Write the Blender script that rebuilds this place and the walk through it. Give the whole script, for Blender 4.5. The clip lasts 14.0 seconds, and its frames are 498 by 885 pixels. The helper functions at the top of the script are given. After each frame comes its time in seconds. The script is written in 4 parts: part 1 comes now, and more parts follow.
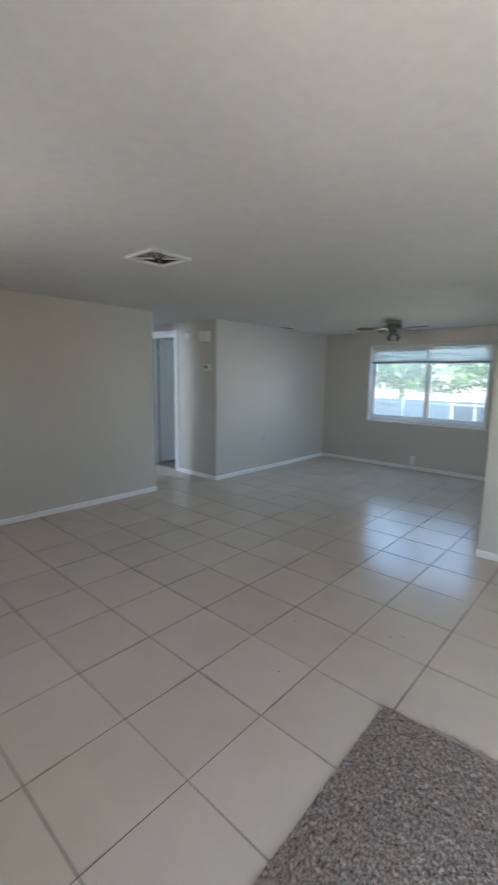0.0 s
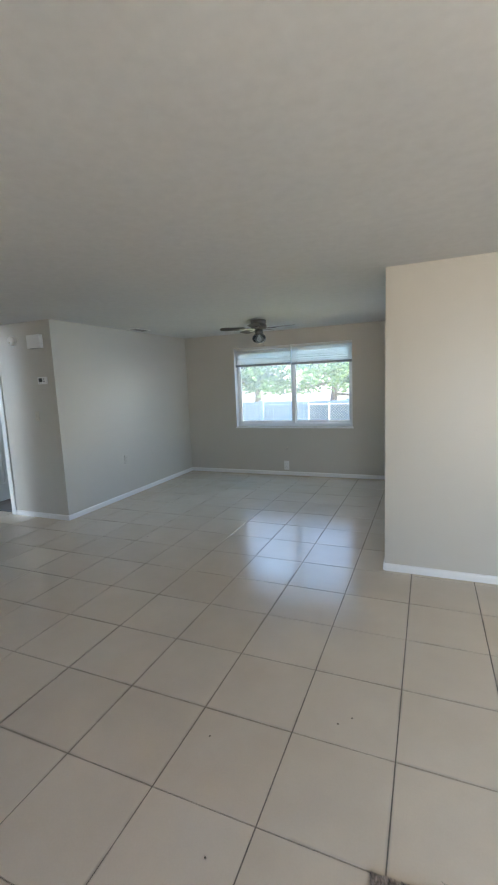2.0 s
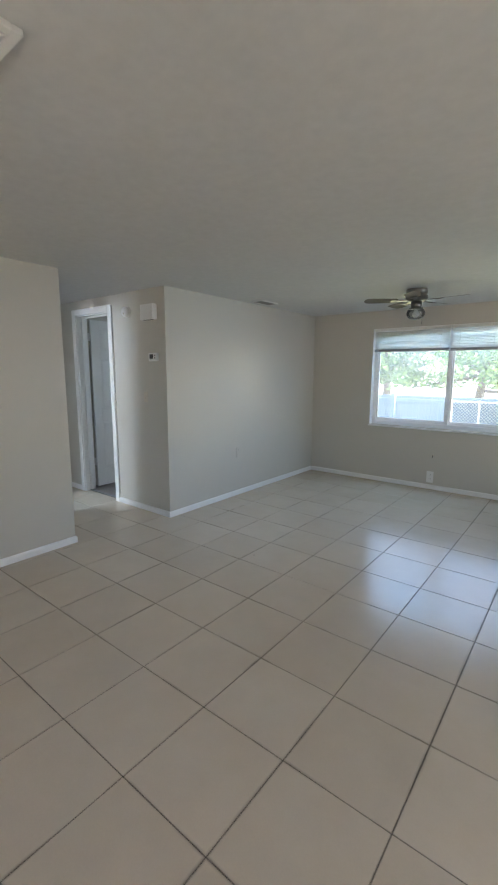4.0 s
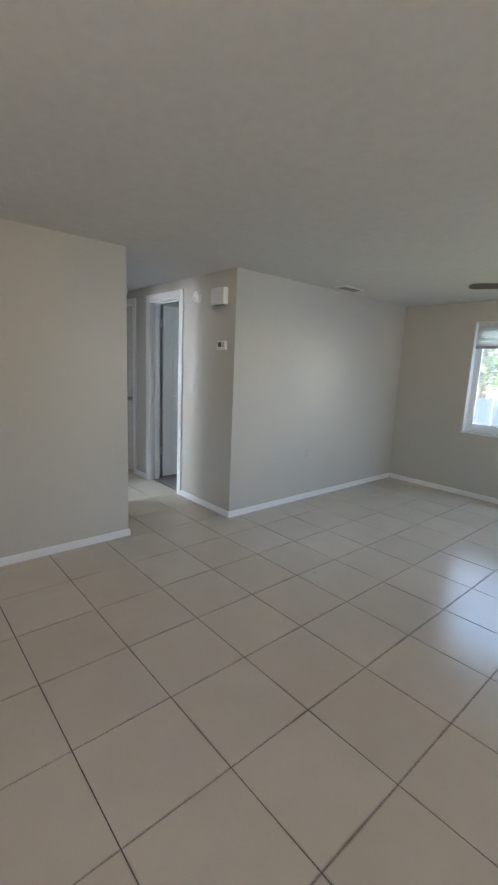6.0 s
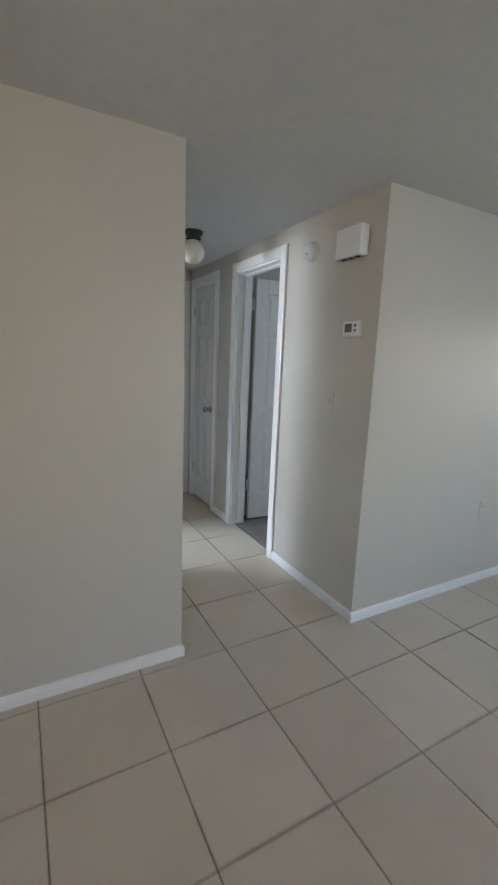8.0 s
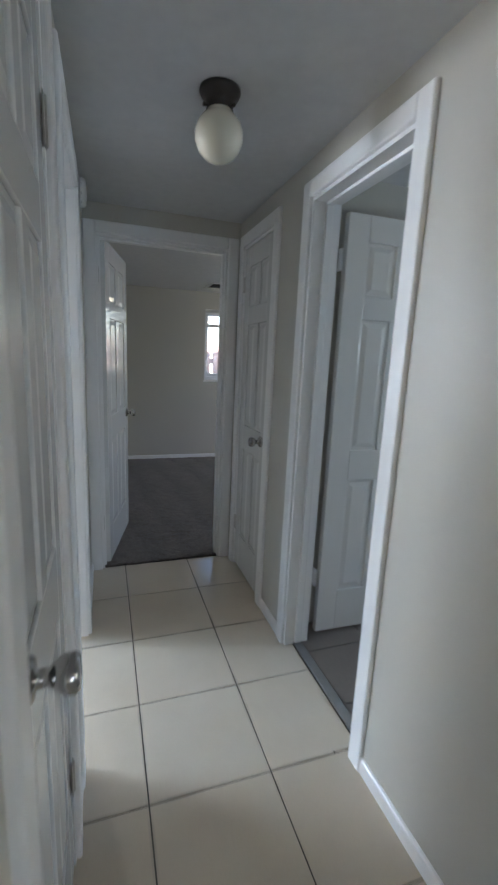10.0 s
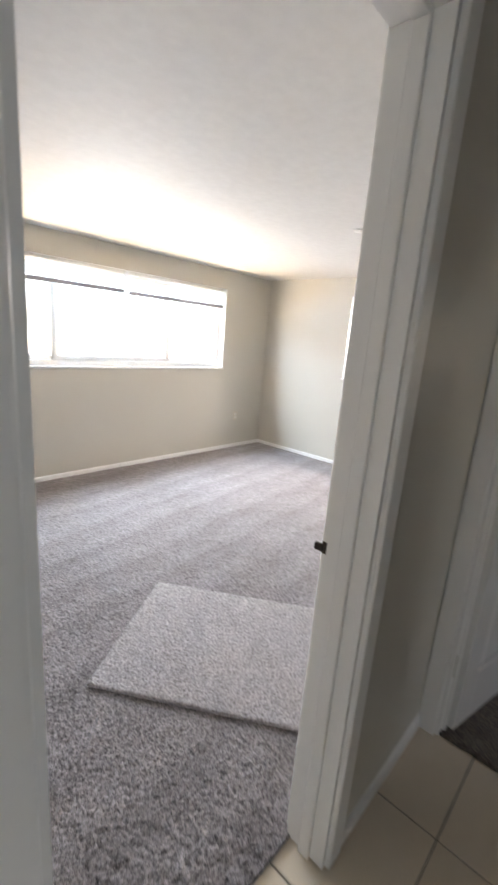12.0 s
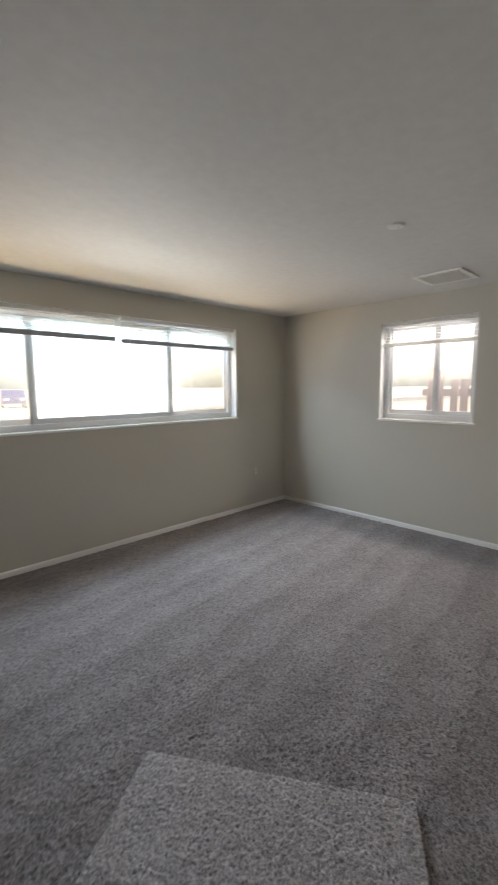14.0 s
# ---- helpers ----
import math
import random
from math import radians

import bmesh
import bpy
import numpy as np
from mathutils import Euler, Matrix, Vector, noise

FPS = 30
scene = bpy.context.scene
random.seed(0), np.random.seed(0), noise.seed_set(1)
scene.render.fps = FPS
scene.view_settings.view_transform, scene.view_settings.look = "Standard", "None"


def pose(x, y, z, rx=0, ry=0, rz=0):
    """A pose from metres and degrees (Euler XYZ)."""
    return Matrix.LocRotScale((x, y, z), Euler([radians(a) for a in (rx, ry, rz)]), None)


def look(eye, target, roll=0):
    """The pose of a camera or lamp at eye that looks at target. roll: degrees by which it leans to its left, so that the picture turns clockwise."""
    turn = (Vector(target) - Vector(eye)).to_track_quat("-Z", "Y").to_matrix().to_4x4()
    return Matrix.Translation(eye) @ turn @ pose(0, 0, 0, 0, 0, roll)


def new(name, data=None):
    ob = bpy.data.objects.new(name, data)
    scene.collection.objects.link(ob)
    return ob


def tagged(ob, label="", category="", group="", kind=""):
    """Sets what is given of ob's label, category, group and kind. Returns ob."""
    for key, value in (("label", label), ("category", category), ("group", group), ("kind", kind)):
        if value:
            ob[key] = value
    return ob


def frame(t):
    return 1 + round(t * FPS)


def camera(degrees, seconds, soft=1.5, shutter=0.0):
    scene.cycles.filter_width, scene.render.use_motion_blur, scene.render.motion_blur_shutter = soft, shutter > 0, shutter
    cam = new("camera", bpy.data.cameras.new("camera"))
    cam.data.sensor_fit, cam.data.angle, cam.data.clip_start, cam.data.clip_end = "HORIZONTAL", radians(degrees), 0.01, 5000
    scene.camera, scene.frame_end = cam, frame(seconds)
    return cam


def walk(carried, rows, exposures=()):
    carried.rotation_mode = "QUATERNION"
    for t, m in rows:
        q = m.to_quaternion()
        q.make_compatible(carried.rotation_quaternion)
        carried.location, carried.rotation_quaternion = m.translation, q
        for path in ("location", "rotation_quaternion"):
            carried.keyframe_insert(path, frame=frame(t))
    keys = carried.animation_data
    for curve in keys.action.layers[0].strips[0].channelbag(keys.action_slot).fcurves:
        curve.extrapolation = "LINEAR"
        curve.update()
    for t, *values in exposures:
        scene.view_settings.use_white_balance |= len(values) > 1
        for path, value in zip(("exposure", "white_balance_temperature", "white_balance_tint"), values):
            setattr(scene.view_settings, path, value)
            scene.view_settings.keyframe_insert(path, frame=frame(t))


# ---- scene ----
cam = camera(60.6, 14.0, soft=2.0, shutter=0.4)
PATH = [
    (0, (3.067, -2.877, 1.434), (1.745, -1.409, 1.127), 0.8),
    (0.3, (3.005, -2.809, 1.417), (1.897, -1.173, 1.109), 0.1),
    (0.5, (2.976, -2.809, 1.436), (1.955, -1.116, 1.135), 0.6),
    (1, (2.817, -2.573, 1.434), (1.884, -0.828, 1.142), 0.6),
    (1.5, (2.667, -2.436, 1.447), (1.836, -0.64, 1.161), 0.2),
    (2, (2.528, -2.313, 1.441), (1.755, -0.491, 1.159), -2.4),
    (2.5, (2.456, -2.097, 1.412), (1.662, -0.283, 1.137), -1.9),
    (3, (2.349, -1.9, 1.43), (1.333, -0.202, 1.139), 0.7),
    (3.2, (2.259, -1.826, 1.413), (1.131, -0.202, 1.112), 0.6),
    (5.3, (1.776, -1.32, 1.41), (0.493, 0.175, 1.068), 1.3),
    (5.5, (1.807, -1.318, 1.389), (0.467, 0.125, 1.042), 3.6),
    (6, (1.768, -1.231, 1.388), (0.292, 0.069, 1.028), 2.5),
    (6.5, (1.468, -1.027, 1.399), (-0.063, 0.21, 1.042), 1.3),
    (7, (1.131, -0.837, 1.387), (-0.469, 0.306, 1.023), 2.1),
    (7.2, (0.994, -0.754, 1.373), (-0.681, 0.278, 1.012), 2.2),
    (9.3, (-0.491, 0.12, 1.401), (-2.255, 0.97, 0.996), 2.3),
    (9.5, (-0.617, 0.187, 1.412), (-2.414, 0.955, 0.988), 2.4),
    (10, (-0.93, 0.302, 1.375), (-2.786, 0.938, 0.985), 2.6),
    (10.3, (-1.116, 0.401, 1.391), (-3.026, 0.817, 0.97), 2.1),
    (10.5, (-1.238, 0.493, 1.412), (-3.181, 0.681, 0.976), 3.2),
    (11, (-1.532, 0.554, 1.398), (-3.441, 0.205, 0.913), 3.3),
    (11.5, (-1.858, 0.577, 1.41), (-3.628, -0.202, 0.897), 2.7),
    (12, (-2.081, 0.569, 1.419), (-3.528, -0.729, 0.948), 4.5),
    (12.5, (-2.275, 0.453, 1.404), (-3.573, -1.023, 1.031), 1.7),
    (13, (-2.457, 0.275, 1.399), (-3.631, -1.314, 1.086), 0.1),
    (13.5, (-2.605, 0.163, 1.378), (-3.775, -1.434, 1.095), 0.5),
    (14, (-2.676, 0.066, 1.371), (-4.063, -1.351, 1.113), -0.4),
]
EXPOSURES = [(0.0, 3.03, 6000, 14), (3.0, 3.3, 6450, 16), (7.2, 3.38, 6600, 18), (9.3, 3.32, 6600, 18), (9.8, 3.2, 6450, 17), (10.5, 3.14, 7000, 20),
             (11.0, 3.40, 7850, 21.5), (11.5, 3.22, 7800, 25), (12.0, 2.80, 8000, 24), (12.5, 2.2, 7500, 20), (13.0, 1.63, 7600, 20), (14.0, 1.15, 8000, 21)]
walk(cam, [(t, look(eye, target, roll)) for t, eye, target, roll in PATH], EXPOSURES)

# ---- world, sun, lights ----
SUN_AZ, SUN_EL = 82.0, 42.0          # compass degrees clockwise from +y, and height
world = bpy.data.worlds.new("sky")
scene.world = world
world.use_nodes = True
wt = world.node_tree
sky = wt.nodes.new("ShaderNodeTexSky")
sky.sky_type = "NISHITA"
sky.sun_disc = False
sky.sun_elevation = radians(SUN_EL)
sky.sun_rotation = radians(SUN_AZ)
sky.dust_density = 2.0
wt.links.new(sky.outputs[0], wt.nodes["Background"].inputs[0])
wt.nodes["Background"].inputs[1].default_value = 0.15

sun = new("sun", bpy.data.lights.new("sun", "SUN"))
sun.data.energy, sun.data.angle, sun.data.color = 5.0, radians(0.5), (1.0, 0.95, 0.86)
az, el = radians(SUN_AZ), radians(SUN_EL)
sun.matrix_world = look((20 * math.sin(az) * math.cos(el), 20 * math.cos(az) * math.cos(el), 20 * math.sin(el)), (0, 0, 0))


def window_light(name, x, y, z, wide, high, toward, watts, colour, spread=180.0):
    """Daylight in an opening: the sky's from above, the sunlit ground's from below; also the end room's added fill."""
    ob = new(name, bpy.data.lights.new(name, "AREA"))
    ob.data.shape, ob.data.size, ob.data.size_y = "RECTANGLE", wide, high
    ob.data.energy, ob.data.color, ob.data.spread = watts, colour, radians(spread)
    ob.matrix_world = look((x, y, z), toward)
    return ob


window_light("skylight_front_door", 3.2, -3.33, 1.05, 0.8, 1.9, (4.7, 0, -0.9), 2.5, (0.58, 0.80, 1.0), 105)
window_light("groundlight_front_door", 3.2, -3.34, 1.05, 0.8, 1.9, (4.6, 0, 2.2), 2.1, (0.98, 0.91, 0.76), 120)
window_light("daylight_east_window", 5.16, 2.45, 1.45, 0.9, 1.0, (-1.1, 1.9, 1.25), 0.5, (0.40, 0.70, 1.0), 50)
window_light("skylight_dining_window", 0.635, 4.14, 1.94, 1.74, 0.36, (0.2, 1.9, 0.3), 2.0, (0.30, 0.63, 1.0))
window_light("daylight_bedroom_window", -4.45, -3.49, 1.43, 1.26, 0.58, (-4.45, 0, 1.43), 12.5, (0.80, 0.90, 1.0))
window_light("skylight_bedroom_window", -4.47, -3.72, 1.95, 2.45, 0.22, (-3.7, 0, 0.4), 30.0, (0.42, 0.71, 1.0))
window_light("groundlight_bedroom_window", -4.47, -3.75, 0.82, 2.45, 0.30, (-4.2, 0, 2.6), 19.0, (1.0, 0.85, 0.52))
window_light("skylight_small_window", -6.95, -1.61, 1.95, 0.86, 0.22, (-5.2, -1.61, 1.0), 13.0, (0.84, 0.92, 1.0))
# Fill added at an unseen opening to brighten the dim end room.
window_light("fill_end_room", -5.0, 3.86, 1.5, 1.1, 0.8, (-5.0, 0, 1.15), 1.35, (0.74, 0.86, 1.0))
window_light("daylight_bath_window", -2.0, 3.78, 1.6, 0.6, 0.6, (-2.0, 0, 0.9), 1.8, (0.54, 0.77, 1.0))

# ---- materials ----
H = 2.174                            # ceiling
TILE = 0.406
TRACK_TURN = -6.0                    # lie of the vacuum strokes, degrees


def mat(name, rough=0.6, metal=0.0):
    m = bpy.data.materials.new(name)
    m.use_nodes = True
    nt = m.node_tree
    b = nt.nodes["Principled BSDF"]
    b.inputs["Roughness"].default_value, b.inputs["Metallic"].default_value = rough, metal
    return m, nt, b


def coords(nt):
    return nt.nodes.new("ShaderNodeTexCoord").outputs["Object"]


def noise_node(nt, scale, detail=3.0, rough=0.55, vec=None):
    n = nt.nodes.new("ShaderNodeTexNoise")
    n.inputs["Scale"].default_value, n.inputs["Detail"].default_value, n.inputs["Roughness"].default_value = scale, detail, rough
    if vec is not None:
        nt.links.new(vec, n.inputs["Vector"])
    return n


def ramp(nt, fac, stops):
    r = nt.nodes.new("ShaderNodeValToRGB")
    el = r.color_ramp.elements
    while len(el) < len(stops):
        el.new(0.5)
    for e, (p, c) in zip(el, stops):
        e.position, e.color = p, (*c, 1)
    nt.links.new(fac, r.inputs[0])
    return r.outputs[0]


def blend(nt, fac, a, b, kind="MIX"):
    m = nt.nodes.new("ShaderNodeMix")
    m.data_type, m.blend_type = "RGBA", kind
    if isinstance(fac, float):
        m.inputs[0].default_value = fac
    else:
        nt.links.new(fac, m.inputs[0])
    for socket, v in ((m.inputs[6], a), (m.inputs[7], b)):
        if isinstance(v, tuple):
            socket.default_value = (*v, 1)
        else:
            nt.links.new(v, socket)
    return m.outputs[2]


def bump(nt, b, height, strength, distance):
    n = nt.nodes.new("ShaderNodeBump")
    n.inputs["Strength"].default_value, n.inputs["Distance"].default_value = strength, distance
    nt.links.new(height, n.inputs["Height"])
    nt.links.new(n.outputs[0], b.inputs["Normal"])
    return n


def scaled(nt, vec, s):
    m = nt.nodes.new("ShaderNodeMapping")
    m.inputs["Scale"].default_value = s
    nt.links.new(vec, m.inputs["Vector"])
    return m.outputs[0]


def surface(name, base, rough, spread=0.06, grain=60.0, stain=1.3, relief=0.0, depth=0.001, metal=0.0, rough_spread=0.08):
    """A plain surface with fine grain, broad stains and a fine relief."""
    m, nt, b = mat(name, rough, metal)
    v = coords(nt)
    fine, broad = noise_node(nt, grain, 4, 0.6, v), noise_node(nt, stain, 3, 0.5, v)
    lo, hi = tuple(c * (1 - spread) for c in base), tuple(min(1, c * (1 + spread)) for c in base)
    c = blend(nt, 0.5, ramp(nt, fine.outputs[0], [(0.3, lo), (0.7, hi)]), ramp(nt, broad.outputs[0], [(0.3, lo), (0.7, hi)]))
    nt.links.new(c, b.inputs["Base Color"])
    r = nt.nodes.new("ShaderNodeMapRange")
    r.inputs[3].default_value, r.inputs[4].default_value = rough - rough_spread, rough + rough_spread
    nt.links.new(broad.outputs[0], r.inputs[0])
    nt.links.new(r.outputs[0], b.inputs["Roughness"])
    if relief:
        bump(nt, b, fine.outputs[0], relief, depth)
    return m


def ceramic_tile():
    m, nt, b = mat("cream_ceramic", 0.22)
    v = nt.nodes.new("ShaderNodeNewGeometry").outputs["Position"]
    info = nt.nodes.new("ShaderNodeObjectInfo")
    cloud = noise_node(nt, 3.0, 5, 0.6, v)
    speck = noise_node(nt, 160.0, 2, 0.5, v)
    c = ramp(nt, cloud.outputs[0], [(0.3, (0.66, 0.548, 0.415)), (0.7, (0.73, 0.617, 0.48))])
    c = blend(nt, 0.12, c, ramp(nt, speck.outputs[0], [(0.35, (0.54, 0.51, 0.45)), (0.65, (0.69, 0.66, 0.60))]))
    c = blend(nt, 0.10, c, ramp(nt, info.outputs["Random"], [(0.0, (0.42, 0.37, 0.29)), (1.0, (0.80, 0.77, 0.70))]))
    # grime caught along the joints
    sep = nt.nodes.new("ShaderNodeSeparateXYZ")
    nt.links.new(coords(nt), sep.inputs[0])
    edges = []
    for axis in (0, 1):
        d = nt.nodes.new("ShaderNodeMath")
        d.operation = "PINGPONG"
        d.inputs[1].default_value = TILE / 2
        nt.links.new(sep.outputs[axis], d.inputs[0])
        edges.append(d.outputs[0])
    near = nt.nodes.new("ShaderNodeMath")
    near.operation = "MINIMUM"
    nt.links.new(edges[0], near.inputs[0])
    nt.links.new(edges[1], near.inputs[1])
    band = nt.nodes.new("ShaderNodeMapRange")
    band.inputs[1].default_value, band.inputs[2].default_value = 0.003, 0.011
    band.inputs[3].default_value, band.inputs[4].default_value = 0.5, 0.0
    nt.links.new(near.outputs[0], band.inputs[0])
    grime = noise_node(nt, 2.2, 4, 0.65, v)
    spots = ramp(nt, grime.outputs[0], [(0.47, (0, 0, 0)), (0.66, (1, 1, 1))])
    both = nt.nodes.new("ShaderNodeMath")
    both.operation = "MULTIPLY"
    nt.links.new(band.outputs[0], both.inputs[0])
    nt.links.new(spots, both.inputs[1])
    c = blend(nt, both.outputs[0], c, (0.24, 0.20, 0.155))
    nt.links.new(c, b.inputs["Base Color"])
    mottle = noise_node(nt, 5.0, 4, 0.6, v)
    r = nt.nodes.new("ShaderNodeMapRange")
    r.inputs[3].default_value, r.inputs[4].default_value = 0.14, 0.255
    nt.links.new(mottle.outputs[0], r.inputs[0])
    nt.links.new(r.outputs[0], b.inputs["Roughness"])
    wave = noise_node(nt, 7.0, 2, 0.5, v)
    bump(nt, b, wave.outputs[0], 0.12, 0.004)
    return m


def carpet_pile(name, dark, light, tracks=True, tuft_scale=135.0):
    """Cut pile: pale tufts with the shade between them painted dark, and where tracks is set the strokes that a vacuum
    cleaner left.
    """
    m, nt, b = mat(name, 0.95)
    b.inputs["Specular IOR Level"].default_value = 0.15
    b.inputs["Sheen Weight"].default_value = 0.25
    b.inputs["Sheen Roughness"].default_value = 0.5
    v = coords(nt)
    tuft = noise_node(nt, tuft_scale, 4, 0.72, scaled(nt, v, (1.0, 0.7, 1.0)))
    mid = tuple(0.45 * a + 0.55 * d for a, d in zip(dark, light))
    # dark end of the ramp puts in the shade between tufts
    c = ramp(nt, tuft.outputs[0], [(0.36, dark), (0.49, mid), (0.62, light)])
    clump = noise_node(nt, 22.0, 3, 0.6, v)
    c = blend(nt, 0.55, c, ramp(nt, clump.outputs[0], [(0.36, (0.70, 0.69, 0.68)), (0.62, (1.0, 1.0, 1.0))]), "MULTIPLY")
    if tracks:
        turn = nt.nodes.new("ShaderNodeMapping")
        turn.inputs["Rotation"].default_value = (0, 0, radians(TRACK_TURN))
        nt.links.new(v, turn.inputs["Vector"])
        stroke = nt.nodes.new("ShaderNodeTexWave")
        stroke.wave_type, stroke.bands_direction, stroke.wave_profile = "BANDS", "Y", "SAW"
        for k, value in (("Scale", 1.05), ("Distortion", 4.2), ("Detail", 2.0), ("Detail Scale", 0.7), ("Detail Roughness", 0.6)):
            stroke.inputs[k].default_value = value
        nt.links.new(turn.outputs[0], stroke.inputs["Vector"])
        patch = noise_node(nt, 2.2, 4, 0.6, v)
        c = blend(nt, 0.85, c, ramp(nt, stroke.outputs[0], [(0.0, (0.76, 0.745, 0.735)), (0.75, (1.0, 1.0, 1.0)), (1.0, (0.88, 0.87, 0.86))]), "MULTIPLY")
        c = blend(nt, 0.6, c, ramp(nt, patch.outputs[0], [(0.35, (0.76, 0.735, 0.70)), (0.65, (1.0, 1.0, 1.0))]), "MULTIPLY")
    nt.links.new(c, b.inputs["Base Color"])
    bump(nt, b, tuft.outputs[0], 0.8, 0.006)
    return m


def clear_glass(name, tint=(1, 1, 1), dirt=0.08):
    m = bpy.data.materials.new(name)
    m.use_nodes = True
    nt = m.node_tree
    nt.nodes.remove(nt.nodes["Principled BSDF"])
    tr, gl, fr, mx = (nt.nodes.new(k) for k in ("ShaderNodeBsdfTransparent", "ShaderNodeBsdfGlossy", "ShaderNodeFresnel", "ShaderNodeMixShader"))
    tr.inputs[0].default_value = (*tint, 1)
    gl.inputs["Roughness"].default_value = 0.02
    fr.inputs[0].default_value = 1.45
    # dirt sets a translucent veil that stands in for glare at bright panes
    haze, veil = nt.nodes.new("ShaderNodeBsdfTranslucent"), nt.nodes.new("ShaderNodeMixShader")
    haze.inputs[0].default_value = (0.85, 0.87, 0.88, 1)
    mottle = nt.nodes.new("ShaderNodeMapRange")
    mottle.inputs[3].default_value, mottle.inputs[4].default_value = dirt * 0.6, dirt * 1.4
    nt.links.new(noise_node(nt, 4.0, 4, 0.6, coords(nt)).outputs[0], mottle.inputs[0])
    for a, z in ((mottle.outputs[0], veil.inputs[0]), (tr.outputs[0], veil.inputs[1]), (haze.outputs[0], veil.inputs[2])):
        nt.links.new(a, z)
    for a, z in ((fr.outputs[0], mx.inputs[0]), (veil.outputs[0], mx.inputs[1]), (gl.outputs[0], mx.inputs[2]), (mx.outputs[0], nt.nodes["Material Output"].inputs[0])):
        nt.links.new(a, z)
    return m


def thin_plastic(name, base, glow):
    """Slats that let some daylight through."""
    m, nt, b = mat(name, 0.45)
    b.inputs["Base Color"].default_value = (*base, 1)
    tl, mx = nt.nodes.new("ShaderNodeBsdfTranslucent"), nt.nodes.new("ShaderNodeMixShader")
    tl.inputs[0].default_value = (*base, 1)
    mx.inputs[0].default_value = glow
    nt.links.new(b.outputs[0], mx.inputs[1])
    nt.links.new(tl.outputs[0], mx.inputs[2])
    nt.links.new(mx.outputs[0], nt.nodes["Material Output"].inputs[0])
    return m


def leaf_material(name, dark, light):
    m, nt, b = mat(name, 0.5)
    geo = nt.nodes.new("ShaderNodeNewGeometry")
    c = ramp(nt, geo.outputs["Random Per Island"], [(0.0, dark), (0.7, light), (1.0, tuple(1.5 * k for k in light))])
    nt.links.new(c, b.inputs["Base Color"])
    tl, mx = nt.nodes.new("ShaderNodeBsdfTranslucent"), nt.nodes.new("ShaderNodeMixShader")
    nt.links.new(c, tl.inputs[0])
    mx.inputs[0].default_value = 0.4
    nt.links.new(b.outputs[0], mx.inputs[1])
    nt.links.new(tl.outputs[0], mx.inputs[2])
    nt.links.new(mx.outputs[0], nt.nodes["Material Output"].inputs[0])
    return m


WALL = surface("greige_wall_paint", (0.55, 0.525, 0.465), 0.40, 0.03, 220, 0.9, 0.18, 0.0012, rough_spread=0.05)
# Broad tone patches on the ceiling stand in for its mottled sheen.
CEIL = surface("white_ceiling_paint", (0.645, 0.645, 0.640), 0.72, 0.075, 18, 1.1, 0.09, 0.003, rough_spread=0.14)
TRIM = surface("white_gloss_paint", (0.82, 0.815, 0.80), 0.32, 0.015, 40, 1.5, 0.05, 0.0006, rough_spread=0.02)
DOOR = surface("white_door_paint", (0.73, 0.725, 0.70), 0.20, 0.015, 50, 1.5, 0.06, 0.0006, rough_spread=0.02)
PLASTIC = surface("ivory_plastic", (0.59, 0.54, 0.45), 0.4, 0.02, 80, 8.0)
WHITE_PLASTIC = surface("white_plastic", (0.78, 0.78, 0.76), 0.4, 0.02, 80, 8.0)
# Near-black painted in for the shade inside slots and vents.
RECESS_SHADE = surface("recess_shade", (0.02, 0.02, 0.02), 0.8, 0.2)
SCREEN = surface("grey_display", (0.07, 0.075, 0.07), 0.2, 0.05)
NICKEL = surface("brushed_nickel", (0.52, 0.50, 0.47), 0.3, 0.08, 120, 5.0, metal=1.0)
CHROME = surface("worn_chrome", (0.46, 0.45, 0.44), 0.18, 0.06, 90, 6.0, metal=1.0)
DARK_NICKEL = surface("dull_dark_nickel", (0.20, 0.185, 0.17), 0.33, 0.1, 120, 5.0, metal=1.0, rough_spread=0.02)
BRONZE = surface("dark_bronze", (0.035, 0.026, 0.02), 0.4, 0.25, 70, 9.0, metal=0.4)
BLADE = surface("weathered_fan_blade", (0.14, 0.115, 0.095), 0.5, 0.12, 30, 4.0)
GROUT = surface("dark_grout", (0.13, 0.11, 0.09), 0.9, 0.25, 90, 3.0, 0.3, 0.001)
TILES = ceramic_tile()
BATH_TILE = surface("brown_bath_tile", (0.20, 0.165, 0.14), 0.3, 0.08, 50, 2.0)
CARPET = carpet_pile("grey_brown_carpet", (0.105, 0.094, 0.097), (0.50, 0.455, 0.466))
# Same carpet again, darkened so the end room's shade is in its colour.
SHADED_CARPET = carpet_pile("shaded_brown_carpet", (0.06, 0.050, 0.042), (0.24, 0.20, 0.165))
REMNANT = carpet_pile("pale_carpet_remnant", (0.22, 0.20, 0.20), (0.64, 0.595, 0.60), False)
RUG = carpet_pile("taupe_carpet_remnant", (0.078, 0.058, 0.044), (0.56, 0.445, 0.36), False, 105.0)
GLASS = clear_glass("window_glass", (0.93, 0.96, 0.96))
# Frames pass light so that they glow, in place of glare round windows.
VINYL = thin_plastic("white_vinyl", (0.80, 0.81, 0.82), 0.28)
SLAT = thin_plastic("white_blind_slat", (0.76, 0.75, 0.71), 0.30)
RAIL = surface("grey_blind_rail", (0.36, 0.37, 0.39), 0.45, 0.05)
GLOBE = surface("cream_opal_glass", (0.70, 0.64, 0.50), 0.15, 0.03, 20, 6.0)
SHADE_GLASS = clear_glass("clear_shade_glass", (0.82, 0.84, 0.85), 0.22)
